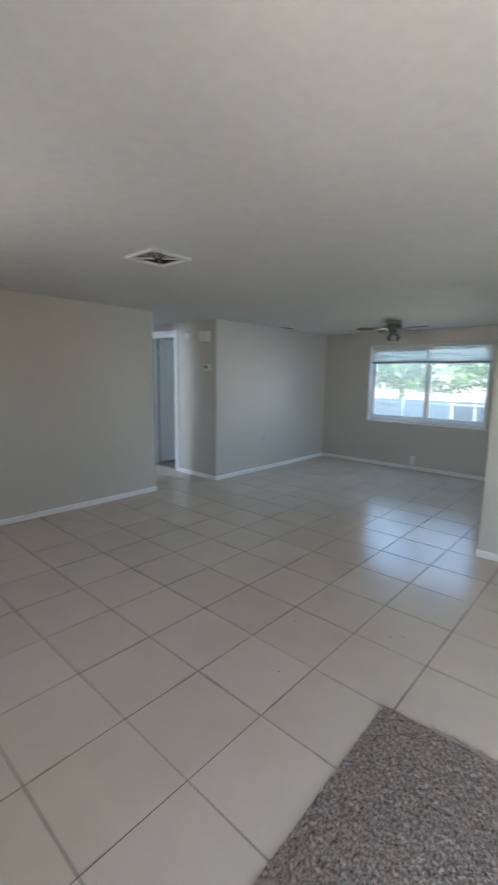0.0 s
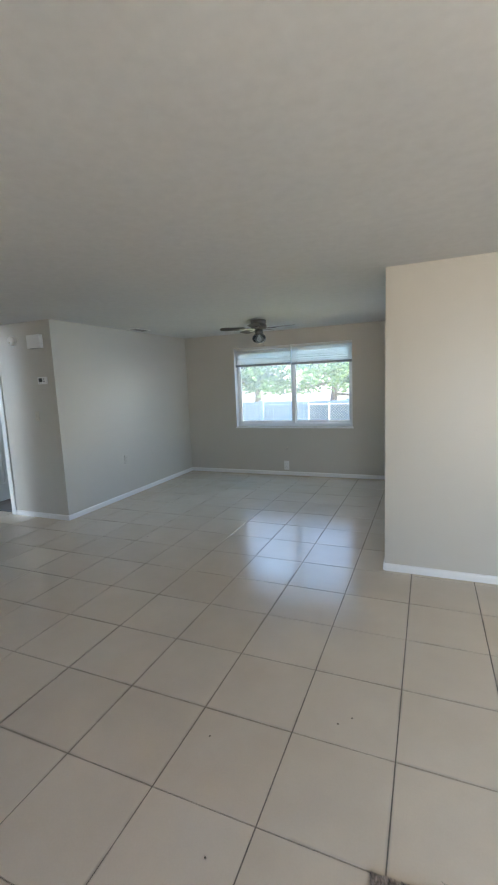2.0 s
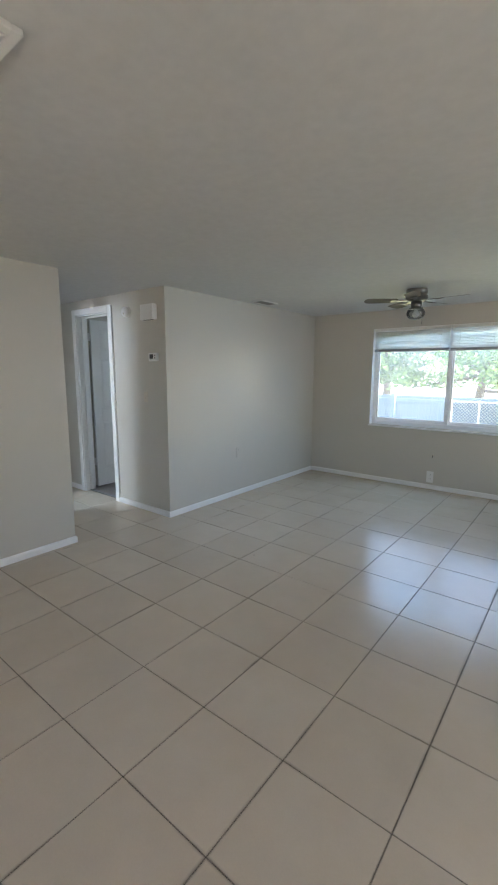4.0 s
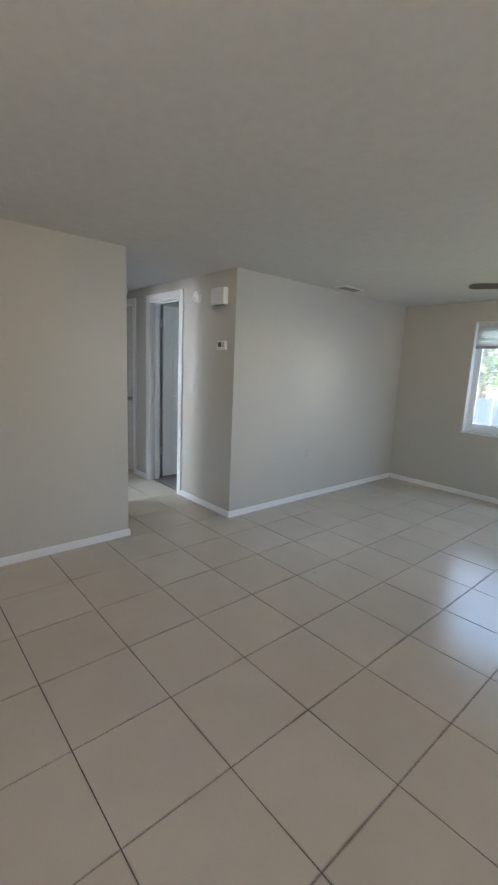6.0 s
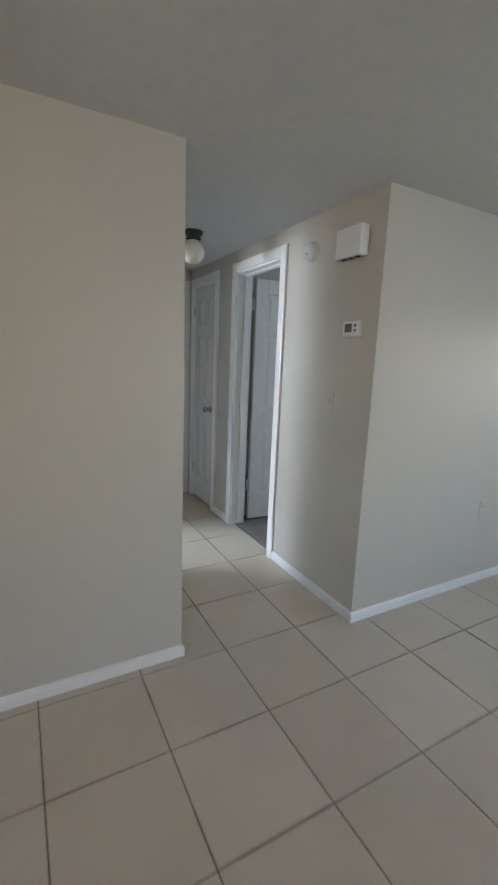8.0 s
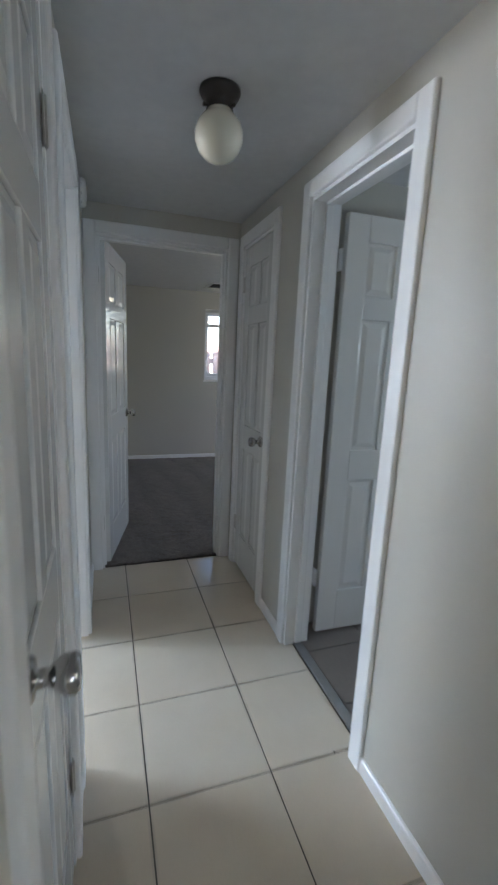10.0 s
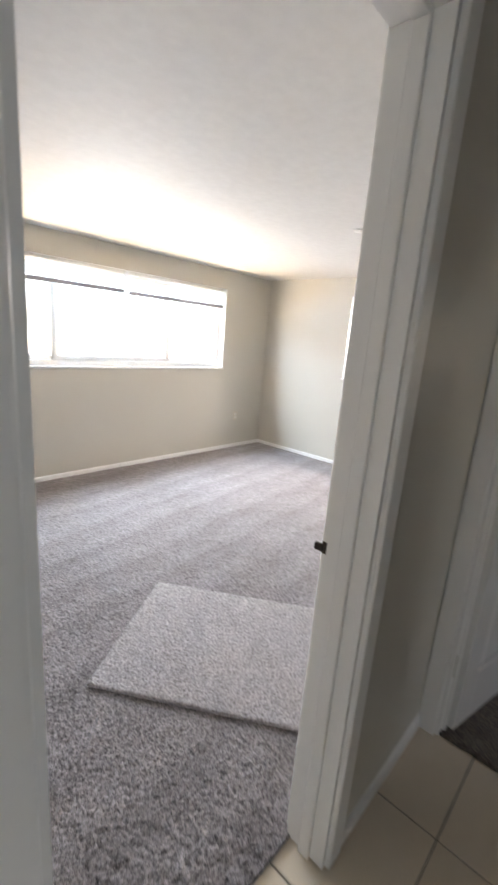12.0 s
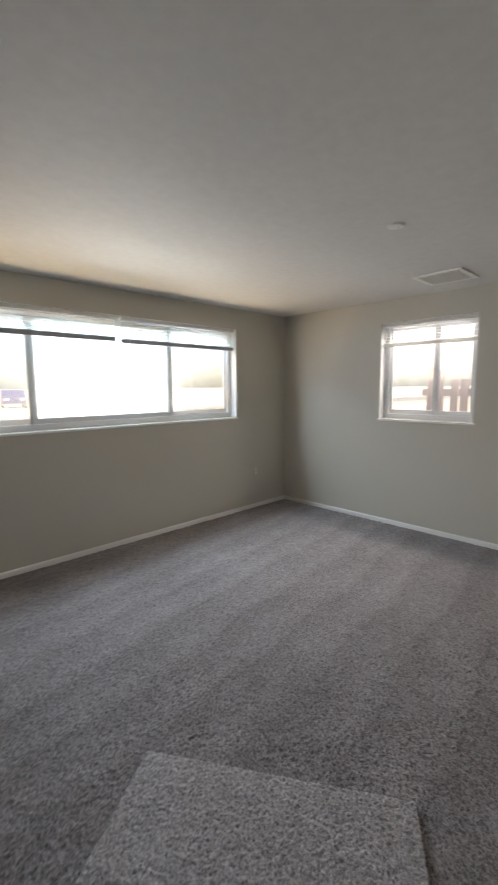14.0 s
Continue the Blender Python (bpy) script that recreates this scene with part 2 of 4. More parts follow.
# Ground and street are kept pale so the outside reads as white glare.
PALE_GROUND = surface("pale_glare_ground", (0.56, 0.51, 0.40), 0.95, 0.22, 12, 0.4, 0.5, 0.02)
LAWN = surface("dry_lawn", (0.25, 0.25, 0.115), 0.95, 0.35, 12, 0.4, 0.5, 0.02)
ASPHALT = surface("pale_asphalt", (0.20, 0.195, 0.185), 0.9, 0.2, 40, 0.7, 0.3, 0.004)
CONCRETE = surface("concrete_walk", (0.52, 0.45, 0.34), 0.9, 0.1, 30, 0.8, 0.2, 0.003)
STUCCO = surface("pale_stucco", (0.66, 0.63, 0.57), 0.9, 0.05, 40, 0.8, 0.4, 0.004)
SHINGLE = surface("grey_roofing", (0.16, 0.15, 0.14), 0.9, 0.2, 20, 1.0, 0.4, 0.01)
# Blue-grey puts the back fence's skylit shade into its colour.
FENCE_SHADE_BLUE = surface("shade_blue_fence", (0.11, 0.18, 0.28), 0.7, 0.1, 20, 1.5)
# Picket wood is paled and reddened to look washed out by window haze.
FENCE_WOOD = surface("haze_pale_fence_wood", (0.42, 0.30, 0.27), 0.85, 0.2, 25, 2.0, 0.3, 0.002)
BARK = surface("bark", (0.10, 0.075, 0.055), 0.95, 0.3, 14, 2.0, 0.8, 0.02)
LEAF = leaf_material("green_leaf", (0.035, 0.085, 0.026), (0.10, 0.175, 0.05))
CAR_BLUE = surface("violet_car_paint", (0.035, 0.025, 0.11), 0.2, 0.05, 60, 2.0)
RUBBER = surface("tyre_rubber", (0.02, 0.02, 0.02), 0.85, 0.2)
CAR_GLASS = surface("tinted_car_glass", (0.02, 0.025, 0.03), 0.05, 0.05)

# ---- building blocks ----
def box(bm, x0, x1, y0, y1, z0, z1, bevel=0.0, segments=2):
    made = bmesh.ops.create_cube(bm, size=1.0, matrix=Matrix.Translation(((x0 + x1) / 2, (y0 + y1) / 2, (z0 + z1) / 2)) @ Matrix.Diagonal((x1 - x0, y1 - y0, z1 - z0, 1)))
    if bevel:
        edges = list({e for v in made["verts"] for e in v.link_edges})
        bmesh.ops.bevel(bm, geom=edges, offset=bevel, segments=segments, profile=0.5, affect="EDGES")
    return bm


def lathe(bm, profile, steps=32, m=None):
    """A turned shape round z from (radius, height) pairs."""
    m = m or Matrix()
    rings = []
    for r, z in profile:
        if r < 1e-6:
            rings.append([bm.verts.new(m @ Vector((0, 0, z)))])
        else:
            rings.append([bm.verts.new(m @ Vector((r * math.cos(2 * math.pi * i / steps), r * math.sin(2 * math.pi * i / steps), z))) for i in range(steps)])
    for a, b in zip(rings, rings[1:]):
        for i in range(steps):
            j = (i + 1) % steps
            if len(a) == 1 and len(b) > 1:
                bm.faces.new((a[0], b[i], b[j]))
            elif len(b) == 1 and len(a) > 1:
                bm.faces.new((a[i], a[j], b[0]))
            elif len(a) > 1:
                bm.faces.new((a[i], a[j], b[j], b[i]))
    bmesh.ops.recalc_face_normals(bm, faces=bm.faces)
    return bm


def mesh_from(name, bm, material, smooth=False):
    me = bpy.data.meshes.new(name)
    bm.to_mesh(me)
    bm.free()
    me.materials.append(material)
    if smooth:
        me.shade_smooth()
    return me


def part(name, bm, material, parent=None, label="", smooth=False):
    ob = new(name, mesh_from(name, bm, material, smooth))
    ob.parent = parent
    return tagged(ob, label)


def fixed(name, bm, material, label, category, smooth=False):
    return tagged(part(name, bm, material, None, label, smooth), category=category, kind="structure")


def base(name, m, label, category, group="", kind=""):
    ob = new(name)
    ob.empty_display_size = 0.1
    ob.matrix_world = m
    return tagged(ob, label, category, group, kind)


B = bmesh.new
# Even grey for vent louvres and the alarms' slot strips.
GREY_METAL = surface("plain_grey_metal", (0.33, 0.32, 0.30), 0.5, 0.15, 30, 6.0)

# ---- large structure ----
def wall(name, axis, p0, p1, a0, a1, openings=(), z0=-0.02, z1=H, label="greige painted interior wall with a smooth finish"):
    """A wall p0..p1 thick that runs along axis from a0 to a1, with openings (a, a, z, z) cut right through."""
    sa = sorted({a0, a1, *(v for o in openings for v in o[:2])})
    sz = sorted({z0, z1, *(v for o in openings for v in o[2:])})
    solid = {}
    for i in range(len(sa) - 1):
        for k in range(len(sz) - 1):
            ca, cz = (sa[i] + sa[i + 1]) / 2, (sz[k] + sz[k + 1]) / 2
            solid[i, k] = not any(o[0] < ca < o[1] and o[2] < cz < o[3] for o in openings)
    bm, cache = B(), {}

    def vert(a, p, z):
        key = (round(a, 5), round(p, 5), round(z, 5))
        if key not in cache:
            cache[key] = bm.verts.new((a, p, z) if axis == "x" else (p, a, z))
        return cache[key]

    for (i, k), s in solid.items():
        if not s:
            continue
        a, b, c, d = sa[i], sa[i + 1], sz[k], sz[k + 1]
        bm.faces.new((vert(a, p0, c), vert(b, p0, c), vert(b, p0, d), vert(a, p0, d)))
        bm.faces.new((vert(a, p1, c), vert(a, p1, d), vert(b, p1, d), vert(b, p1, c)))
        for di, dk, q in ((-1, 0, ((a, p0, c), (a, p0, d), (a, p1, d), (a, p1, c))), (1, 0, ((b, p0, c), (b, p1, c), (b, p1, d), (b, p0, d))),
                          (0, -1, ((a, p0, c), (a, p1, c), (b, p1, c), (b, p0, c))), (0, 1, ((a, p0, d), (b, p0, d), (b, p1, d), (a, p1, d)))):
            if not solid.get((i + di, k + dk), False):
                bm.faces.new([vert(*v) for v in q])
    bmesh.ops.recalc_face_normals(bm, faces=bm.faces)
    return fixed(name, bm, WALL, label, "wall")


X0, X1, Y0, Y1 = -6.54, 5.2, -3.276, 3.818      # inside faces of the outer walls
LW, TW = -1.27, -1.13                            # living room's west wall, dining end's west wall
HS, HN, HE = 0.20, 1.112, -3.62                  # hall: south face, north face, end face
PX, PY = 2.245, 0.86                             # partition end
OUT = 0.20
WIN_N = (-0.27, 1.54, 0.742, 1.955)
WIN_S = (-5.766, -3.184, 1.055, 1.968)
WIN_W = (-2.043, -1.175, 1.055, 1.968)
WIN_E = (1.552, 2.42, 1.055, 1.968)

# Opening at x 0.5 to 1.3 is unseen, added to brighten the living room.
wall("wall_south", "x", Y0 - OUT, Y0, X0 - OUT, X1 + OUT, [WIN_S, (0.5, 1.3, 0.95, 2.0), (2.75, 3.65, -0.02, 2.05)], label="greige outer wall below a long sliding window")
# Opening at x -5.6 to -4.4 is unseen, added for the end room's fill.
wall("wall_north", "x", Y1, Y1 + OUT, X0 - OUT, X1 + OUT, [WIN_N, (-5.6, -4.4, 1.055, 1.968), (-2.35, -1.65, 1.25, 1.95)], label="greige outer wall round the dining window")
wall("wall_west", "y", X0 - OUT, X0, Y0, Y1, [WIN_W, WIN_E], label="greige outer wall with a small sliding window")
wall("wall_east", "y", X1, X1 + OUT, Y0, Y1, [(2.0, 2.9, 0.95, 1.95)], label="greige outer wall with a small window opening")
wall("wall_living_west", "y", LW - 0.12, LW, Y0, HS - 0.12, label="greige living room wall beside the hallway")
wall("wall_hall_south", "x", HS - 0.12, HS, X0, LW, [(-1.945, -1.39, -0.02, 2.02), (-2.95, -2.2, -0.02, 2.02)], label="greige hallway wall with two doorways")
wall("wall_hall_north", "x", HN, HN + 0.12, HE - 0.12, TW, [(-2.635, -2.005, -0.02, 2.02), (-3.52, -3.02, -0.02, 2.02)], label="greige hallway wall that carries the thermostat")
wall("wall_hall_end", "y", HE - 0.12, HE, HS, HN, [(0.262, 1.038, -0.02, 2.02)], label="greige end wall of the hallway round a doorway")
wall("wall_dining_west", "y", TW - 0.12, TW, HN + 0.12, Y1, label="greige dining wall with a soft sheen of daylight")
wall("wall_partition", "x", PY, PY + 0.12, PX, X1, label="greige partition wall ending in an outside corner")
wall("wall_bedroom_divider", "y", HE - 0.12, HE, HN + 0.12, Y1, label="plain greige wall between two rooms")
wall("wall_bath_west", "y", -2.87, -2.75, HN + 0.12, Y1, label="plain greige bathroom wall")

bm = box(B(), X0 - OUT, X1 + OUT, Y0 - OUT, Y1 + OUT, H, H + 0.12)
fixed("ceiling", bm, CEIL, "matt white painted ceiling with faint patches", "ceiling")
bm = B()
e = 0.30
ax, bx, ay, by, mz = X0 - OUT - e, X1 + OUT + e, Y0 - OUT - e, Y1 + OUT + e, H + 1.5
lo = [bm.verts.new(p) for p in ((ax, ay, H + 0.13), (bx, ay, H + 0.13), (bx, by, H + 0.13), (ax, by, H + 0.13))]
up = [bm.verts.new((ax + 4, (ay + by) / 2, mz)), bm.verts.new((bx - 4, (ay + by) / 2, mz))]
for f in ((lo[0], lo[1], up[1], up[0]), (lo[2], lo[3], up[0], up[1]), (lo[1], lo[2], up[1]), (lo[3], lo[0], up[0]), (lo[3], lo[2], lo[1], lo[0])):
    bm.faces.new(f)
fixed("roof", bm, SHINGLE, "grey hipped roof with wide eaves", "roof")

bm = box(B(), X0 - OUT, X1 + OUT, Y0 - OUT, Y1 + OUT, -0.16, -0.0035)
floor = fixed("floor", bm, GROUT, "cream ceramic tile floor with dark grout joints", "floor")


def baseboard(a0, a1, axis, face, side, label="white painted baseboard along the wall", tall=0.056):
    """side: +1 or -1, the way it stands out from the wall's face."""
    bm = B()
    prof = [(0, 0.0), (0.012, 0.0), (0.012, tall - 0.016), (0.010, tall - 0.008), (0.006, tall - 0.003), (0, tall)]
    ends = []
    for a in (a0, a1):
        ends.append([bm.verts.new((a, face + side * d, z) if axis == "x" else (face + side * d, a, z)) for d, z in prof])
    n = len(prof)
    for i in range(n):
        bm.faces.new((ends[0][i], ends[0][(i + 1) % n], ends[1][(i + 1) % n], ends[1][i]))
    bm.faces.new(ends[0])
    bm.faces.new(ends[1][::-1])
    bmesh.ops.recalc_face_normals(bm, faces=bm.faces)
    return fixed("baseboard", bm, TRIM, label, "baseboard")


baseboard(Y0, HS, "y", LW, 1)
baseboard(-1.33, LW + 0.012, "x", HS, 1)
baseboard(-2.14, -2.007, "x", HS, 1)
baseboard(HE, -3.01, "x", HS, 1)
baseboard(HN - 0.012, Y1, "y", TW, 1)
baseboard(-1.945, TW, "x", HN, -1)
baseboard(-2.96, -2.697, "x", HN, -1)
baseboard(TW + 0.012, 5.2, "x", Y1, -1)
baseboard(PX, X1, "x", PY, -1)
baseboard(PY, PY + 0.12, "y", PX, -1)
baseboard(X0, LW - 0.12, "x", Y0, 1, tall=0.056)
baseboard(Y0 + 0.012, 0.08, "y", X0, 1, tall=0.056)
baseboard(X0 + 0.012, -3.01, "x", 0.08, -1, tall=0.056)
baseboard(HS, Y1, "y", X0, 1)
baseboard(X0 + 0.012, HE - 0.12, "x", HS, 1)


# ---- doors ----
def casing(parent, axis, face, side, a0, a1, top, width=0.062, depth=0.017):
    """Flat white boards round an opening a0..a1 on one face of a wall."""
    d0, d1 = sorted((face - side * 0.009, face + side * depth))
    for p, q, z0, z1 in ((a0 - width, a0 + 0.004, -0.008, top + width), (a1 - 0.004, a1 + width, -0.008, top + width), (a0 + 0.004, a1 - 0.004, top - 0.004, top + width)):
        bm = B()
        if axis == "x":
            box(bm, p, q, d0, d1, z0, z1, 0.007, 3)
        else:
            box(bm, d0, d1, p, q, z0, z1, 0.007, 3)
        part("casing", bm, TRIM, parent)


def lining(parent, axis, p0, p1, a0, a1, top, stop, t=0.018):
    """Jambs and head that line the opening, with the stop that the door shuts against."""
    q0, q1 = p0 - 0.002, p1 + 0.002
    for a, b, z0, z1, name in ((a0, a0 + t, 0, top, "jamb"), (a1 - t, a1, 0, top, "jamb"), (a0 + t, a1 - t, top - t, top, "head_jamb")):
        bm = B()
        box(bm, a, b, q0, q1, z0, z1, 0.0006) if axis == "x" else box(bm, q0, q1, a, b, z0, z1, 0.0006)
        part(name, bm, TRIM, parent)
    s0, s1 = stop
    for a, b, z0, z1 in ((a0 + t - 0.006, a0 + t + 0.011, -0.005, top - t), (a1 - t - 0.011, a1 - t + 0.006, -0.005, top - t), (a0 + t, a1 - t, top - t - 0.011, top - t + 0.006)):
        bm = B()
        box(bm, a, b, s0, s1, z0, z1, 0.004, 3) if axis == "x" else box(bm, s0, s1, a, b, z0, z1, 0.004, 3)
        part("door_stop", bm, TRIM, parent)


def door_leaf(parent, m, w, h=1.985, t=0.035, knob_side=1, both=True, knob_z=0.905):
    """A six-panel leaf: hinge edge at x = 0, latch at x = w, thickness along y about 0."""
    leaf = new("leaf")
    leaf.parent = parent
    leaf.matrix_world = m
    tagged(leaf, "white six-panel door leaf with a slight gloss")
    st, mu = 0.105 if w > 0.55 else 0.075, 0.10 if w > 0.55 else 0.06
    pw = (w - 2 * st - mu) / 2
    rows = ((0.22, 0.80), (0.95, 1.55), (1.65, h - 0.11))
    bm = B()
    box(bm, 0, w, -t / 2 + 0.008, t / 2 - 0.008, 0, h)
    for s in (-1, 1):
        y0, y1 = sorted((s * (t / 2 - 0.009), s * t / 2))
        for x in (0, w - st):
            box(bm, x, x + st, y0, y1, 0, h, 0.003)
        box(bm, st, w - st, y0, y1, 0, rows[0][0], 0.003)
        box(bm, st, w - st, y0, y1, rows[2][1], h, 0.003)
        box(bm, st, w - st, y0, y1, rows[0][1], rows[1][0], 0.003)
        box(bm, st, w - st, y0, y1, rows[1][1], rows[2][0], 0.003)
        for z0, z1 in rows:
            box(bm, st + pw, st + pw + mu, y0, y1, z0, z1, 0.003)
    part("slab", bm, DOOR, leaf)
    for s in (-1, 1):
        for z0, z1 in rows:
            for x in (st, st + pw + mu):
                bm = B()
                y = s * (t / 2 - 0.0085)
                g, k = 0.010, 0.034
                o = [bm.verts.new((a, y, b)) for a, b in ((x + g, z0 + g), (x + pw - g, z0 + g), (x + pw - g, z1 - g), (x + g, z1 - g))]
                yi = s * (t / 2 - 0.002)
                i = [bm.verts.new((a, yi, b)) for a, b in ((x + k, z0 + k), (x + pw - k, z0 + k), (x + pw - k, z1 - k), (x + k, z1 - k))]
                for n in range(4):
                    bm.faces.new((o[n], o[(n + 1) % 4], i[(n + 1) % 4], i[n]))
                bm.faces.new(i)
                bmesh.ops.recalc_face_normals(bm, faces=bm.faces)
                part("panel", bm, DOOR, leaf)
    for s in ((-1, 1) if both else (knob_side,)):
        bm = B()
        mk = Matrix.Translation((w - 0.062, s * t / 2, knob_z)) @ Matrix.Rotation(radians(-90 * s), 4, "X")
        lathe(bm, [(0, 0), (0.031, 0), (0.031, 0.005), (0.026, 0.010), (0.013, 0.012), (0.012, 0.028), (0.019, 0.034), (0.026, 0.044), (0.027, 0.060), (0.022, 0.066), (0.010, 0.067), (0, 0.065)], 28, mk)
        part("knob", bm, CHROME, leaf, "round satin chrome knob", True)
    return leaf


def hinges(parent, x, y, heights, ux=(1, 0), label="worn steel hinge"):
    """Hinges with a leaf plate and a knuckle; ux: the way along which the plate lies."""
    for z in heights:
        bm = B()
        a, b = ux
        box(bm, x - 0.017 * abs(a) - 0.0015, x + 0.017 * abs(a) + 0.0015, y - 0.017 * abs(b) - 0.0015, y + 0.017 * abs(b) + 0.0015, z - 0.045, z + 0.045)
        for k in range(5):
            lathe(bm, [(0, 0), (0.0055, 0), (0.0055, 0.017), (0, 0.017)], 10, Matrix.Translation((x, y, z - 0.045 + 0.018 * k)))
        part("hinge", bm, TRIM if "painted" in label else NICKEL, parent, label)


ORIGIN = Matrix()
# bathroom doorway in the hall's north wall, its leaf swung in against the west jamb
d = base("door_1", ORIGIN, "white door frame with its six-panel door swung open", "door", kind="structure")
casing(d, "x", HN, -1, -2.635, -2.005, 2.02)
lining(d, "x", HN, HN + 0.12, -2.635, -2.005, 2.02, (HN + 0.05, HN + 0.082))
door_leaf(d, pose(-2.674, HN + 0.186, 0.014, 0, 0, 89.0), 0.60)
hinges(d, -2.646, HN + 0.150, (0.33, 1.80), (1, 0), "white painted hinge")
bm = box(B(), -2.617, -2.023, HN + 0.045, HN + 0.088, 0.0, 0.010, 0.003)
part("threshold", bm, surface("grey_marble_sill", (0.20, 0.19, 0.18), 0.3, 0.15, 20, 6.0), d, "worn grey marble threshold")
# linen closet in the hall's north wall, shut
d = base("door_2", ORIGIN, "narrow white closet door, shut, with a chrome knob", "door", kind="structure")
casing(d, "x", HN, -1, -3.52, -3.02, 2.02)
lining(d, "x", HN, HN + 0.12, -3.52, -3.02, 2.02, (HN + 0.045, HN + 0.075))
door_leaf(d, pose(-3.499, HN + 0.020, 0.016), 0.458)
hinges(d, -3.503, HN - 0.003, (0.30, 1.80), (1, 0))
# closet in the hall's south wall, shut
d = base("door_3", ORIGIN, "narrow white closet door, shut, with exposed hinges", "door", kind="structure")
casing(d, "x", HS, 1, -1.945, -1.39, 2.02)
lining(d, "x", HS - 0.12, HS, -1.945, -1.39, 2.02, (HS - 0.075, HS - 0.045))
door_leaf(d, pose(-1.925, HS - 0.020, 0.016), 0.514, knob_z=0.935)
hinges(d, -1.929, HS + 0.003, (0.29, 1.80), (1, 0))
# end room, its leaf swung in
d = base("door_4", ORIGIN, "white door frame with a six-panel door standing ajar", "door", kind="structure")
casing(d, "y", HE, 1, 0.262, 1.038, 2.02)
casing(d, "y", HE - 0.12, -1, 0.262, 1.038, 2.02)
lining(d, "y", HE - 0.12, HE, 0.262, 1.038, 2.02, (HE - 0.06, HE - 0.03))
door_leaf(d, pose(-3.665, 0.299, 0.022, 0, 0, 167.5), 0.685)
hinges(d, -3.655, 0.281, (0.30, 1.80), (1, 0))
# bedroom doorway
d = base("door_5", ORIGIN, "white painted door frame without a door in view", "door", kind="structure")
casing(d, "x", HS, 1, -2.95, -2.2, 2.02)
casing(d, "x", HS - 0.12, -1, -2.95, -2.2, 2.02)
lining(d, "x", HS - 0.12, HS, -2.95, -2.2, 2.02, (HS - 0.075, HS - 0.04))
bm = box(B(), -2.9335, -2.9315, 0.074, 0.087, 0.920, 0.952, 0.0008)
box(bm, -2.9335, -2.924, 0.055, 0.079, 0.926, 0.946, 0.003)
part("strike_plate", bm, BRONZE, d, "dark metal strike plate with a bent lip")


# ---- windows and blinds ----
def window(name, axis, p_in, p_out, o, rails, label, way):
    """A white sliding window in an opening o of a wall; rails: where its upright bars stand; way: +1 if inside lies at smaller p."""
    a0, a1, z0, z1 = o
    w = base(name, ORIGIN, label, "window", kind="structure")
    pf = p_in + (p_out - p_in) * 0.42
    f0, f1 = sorted((pf, pf + (p_out - p_in) * 0.32))

    def piece(nm, a, b, p, q, c, d2, m=VINYL, bev=0.003, par=w, lab=""):
        p, q = min(p, q), max(p, q)
        bm = B()
        box(bm, a, b, p, q, c, d2, bev) if axis == "x" else box(bm, p, q, a, b, c, d2, bev)
        return part(nm, bm, m, par, lab)

    fw = 0.048
    for a, b, c, d2 in ((a0, a0 + fw, z0, z1), (a1 - fw, a1, z0, z1), (a0 + fw, a1 - fw, z0, z0 + fw), (a0 + fw, a1 - fw, z1 - fw, z1)):
        piece("window_frame", a, b, f0, f1, c, d2)
    sill_in = p_in - 0.011 * way
    piece("window_sill", a0 - 0.012, a1 + 0.012, sill_in, pf, z0 - 0.020, z0 - 0.0005, TRIM, 0.004)
    lit = [a0 - 0.0] + list(rails) + [a1]
    for r in rails:
        piece("mullion", r - 0.016, r + 0.016, f0 + 0.006, f1 - 0.006, z0 + fw, z1 - fw)
    for n in range(len(lit) - 1):
        b0 = lit[n] + (fw if n == 0 else 0.016)
        b1 = lit[n + 1] - (fw if n == len(lit) - 2 else 0.016)
        mid = (f0 + f1) / 2 + (0.012 if n % 2 else -0.012)
        for a, b, c, d2 in ((b0, b0 + 0.017, z0 + fw, z1 - fw), (b1 - 0.017, b1, z0 + fw, z1 - fw), (b0 + 0.017, b1 - 0.017, z0 + fw, z0 + fw + 0.040), (b0 + 0.017, b1 - 0.017, z1 - fw - 0.028, z1 - fw)):
            piece("sash_rail", a, b, mid - 0.011, mid + 0.011, c, d2, VINYL, 0.002)
        g = piece("pane", b0 + 0.014, b1 - 0.014, mid - 0.002, mid + 0.002, z0 + fw + 0.036, z1 - fw - 0.024, GLASS, 0.0)
        g.visible_shadow = False
    # drywall returns painted white
    for a, b, c, d2 in ((a0 - 0.0005, a0 + 0.0025, z0, z1), (a1 - 0.0025, a1 + 0.0005, z0, z1), (a0, a1, z1 - 0.0025, z1 + 0.0005)):
        piece("reveal", a, b, p_in + 0.001 * way, pf - 0.001 * way, c, d2, TRIM, 0.0)
    return w


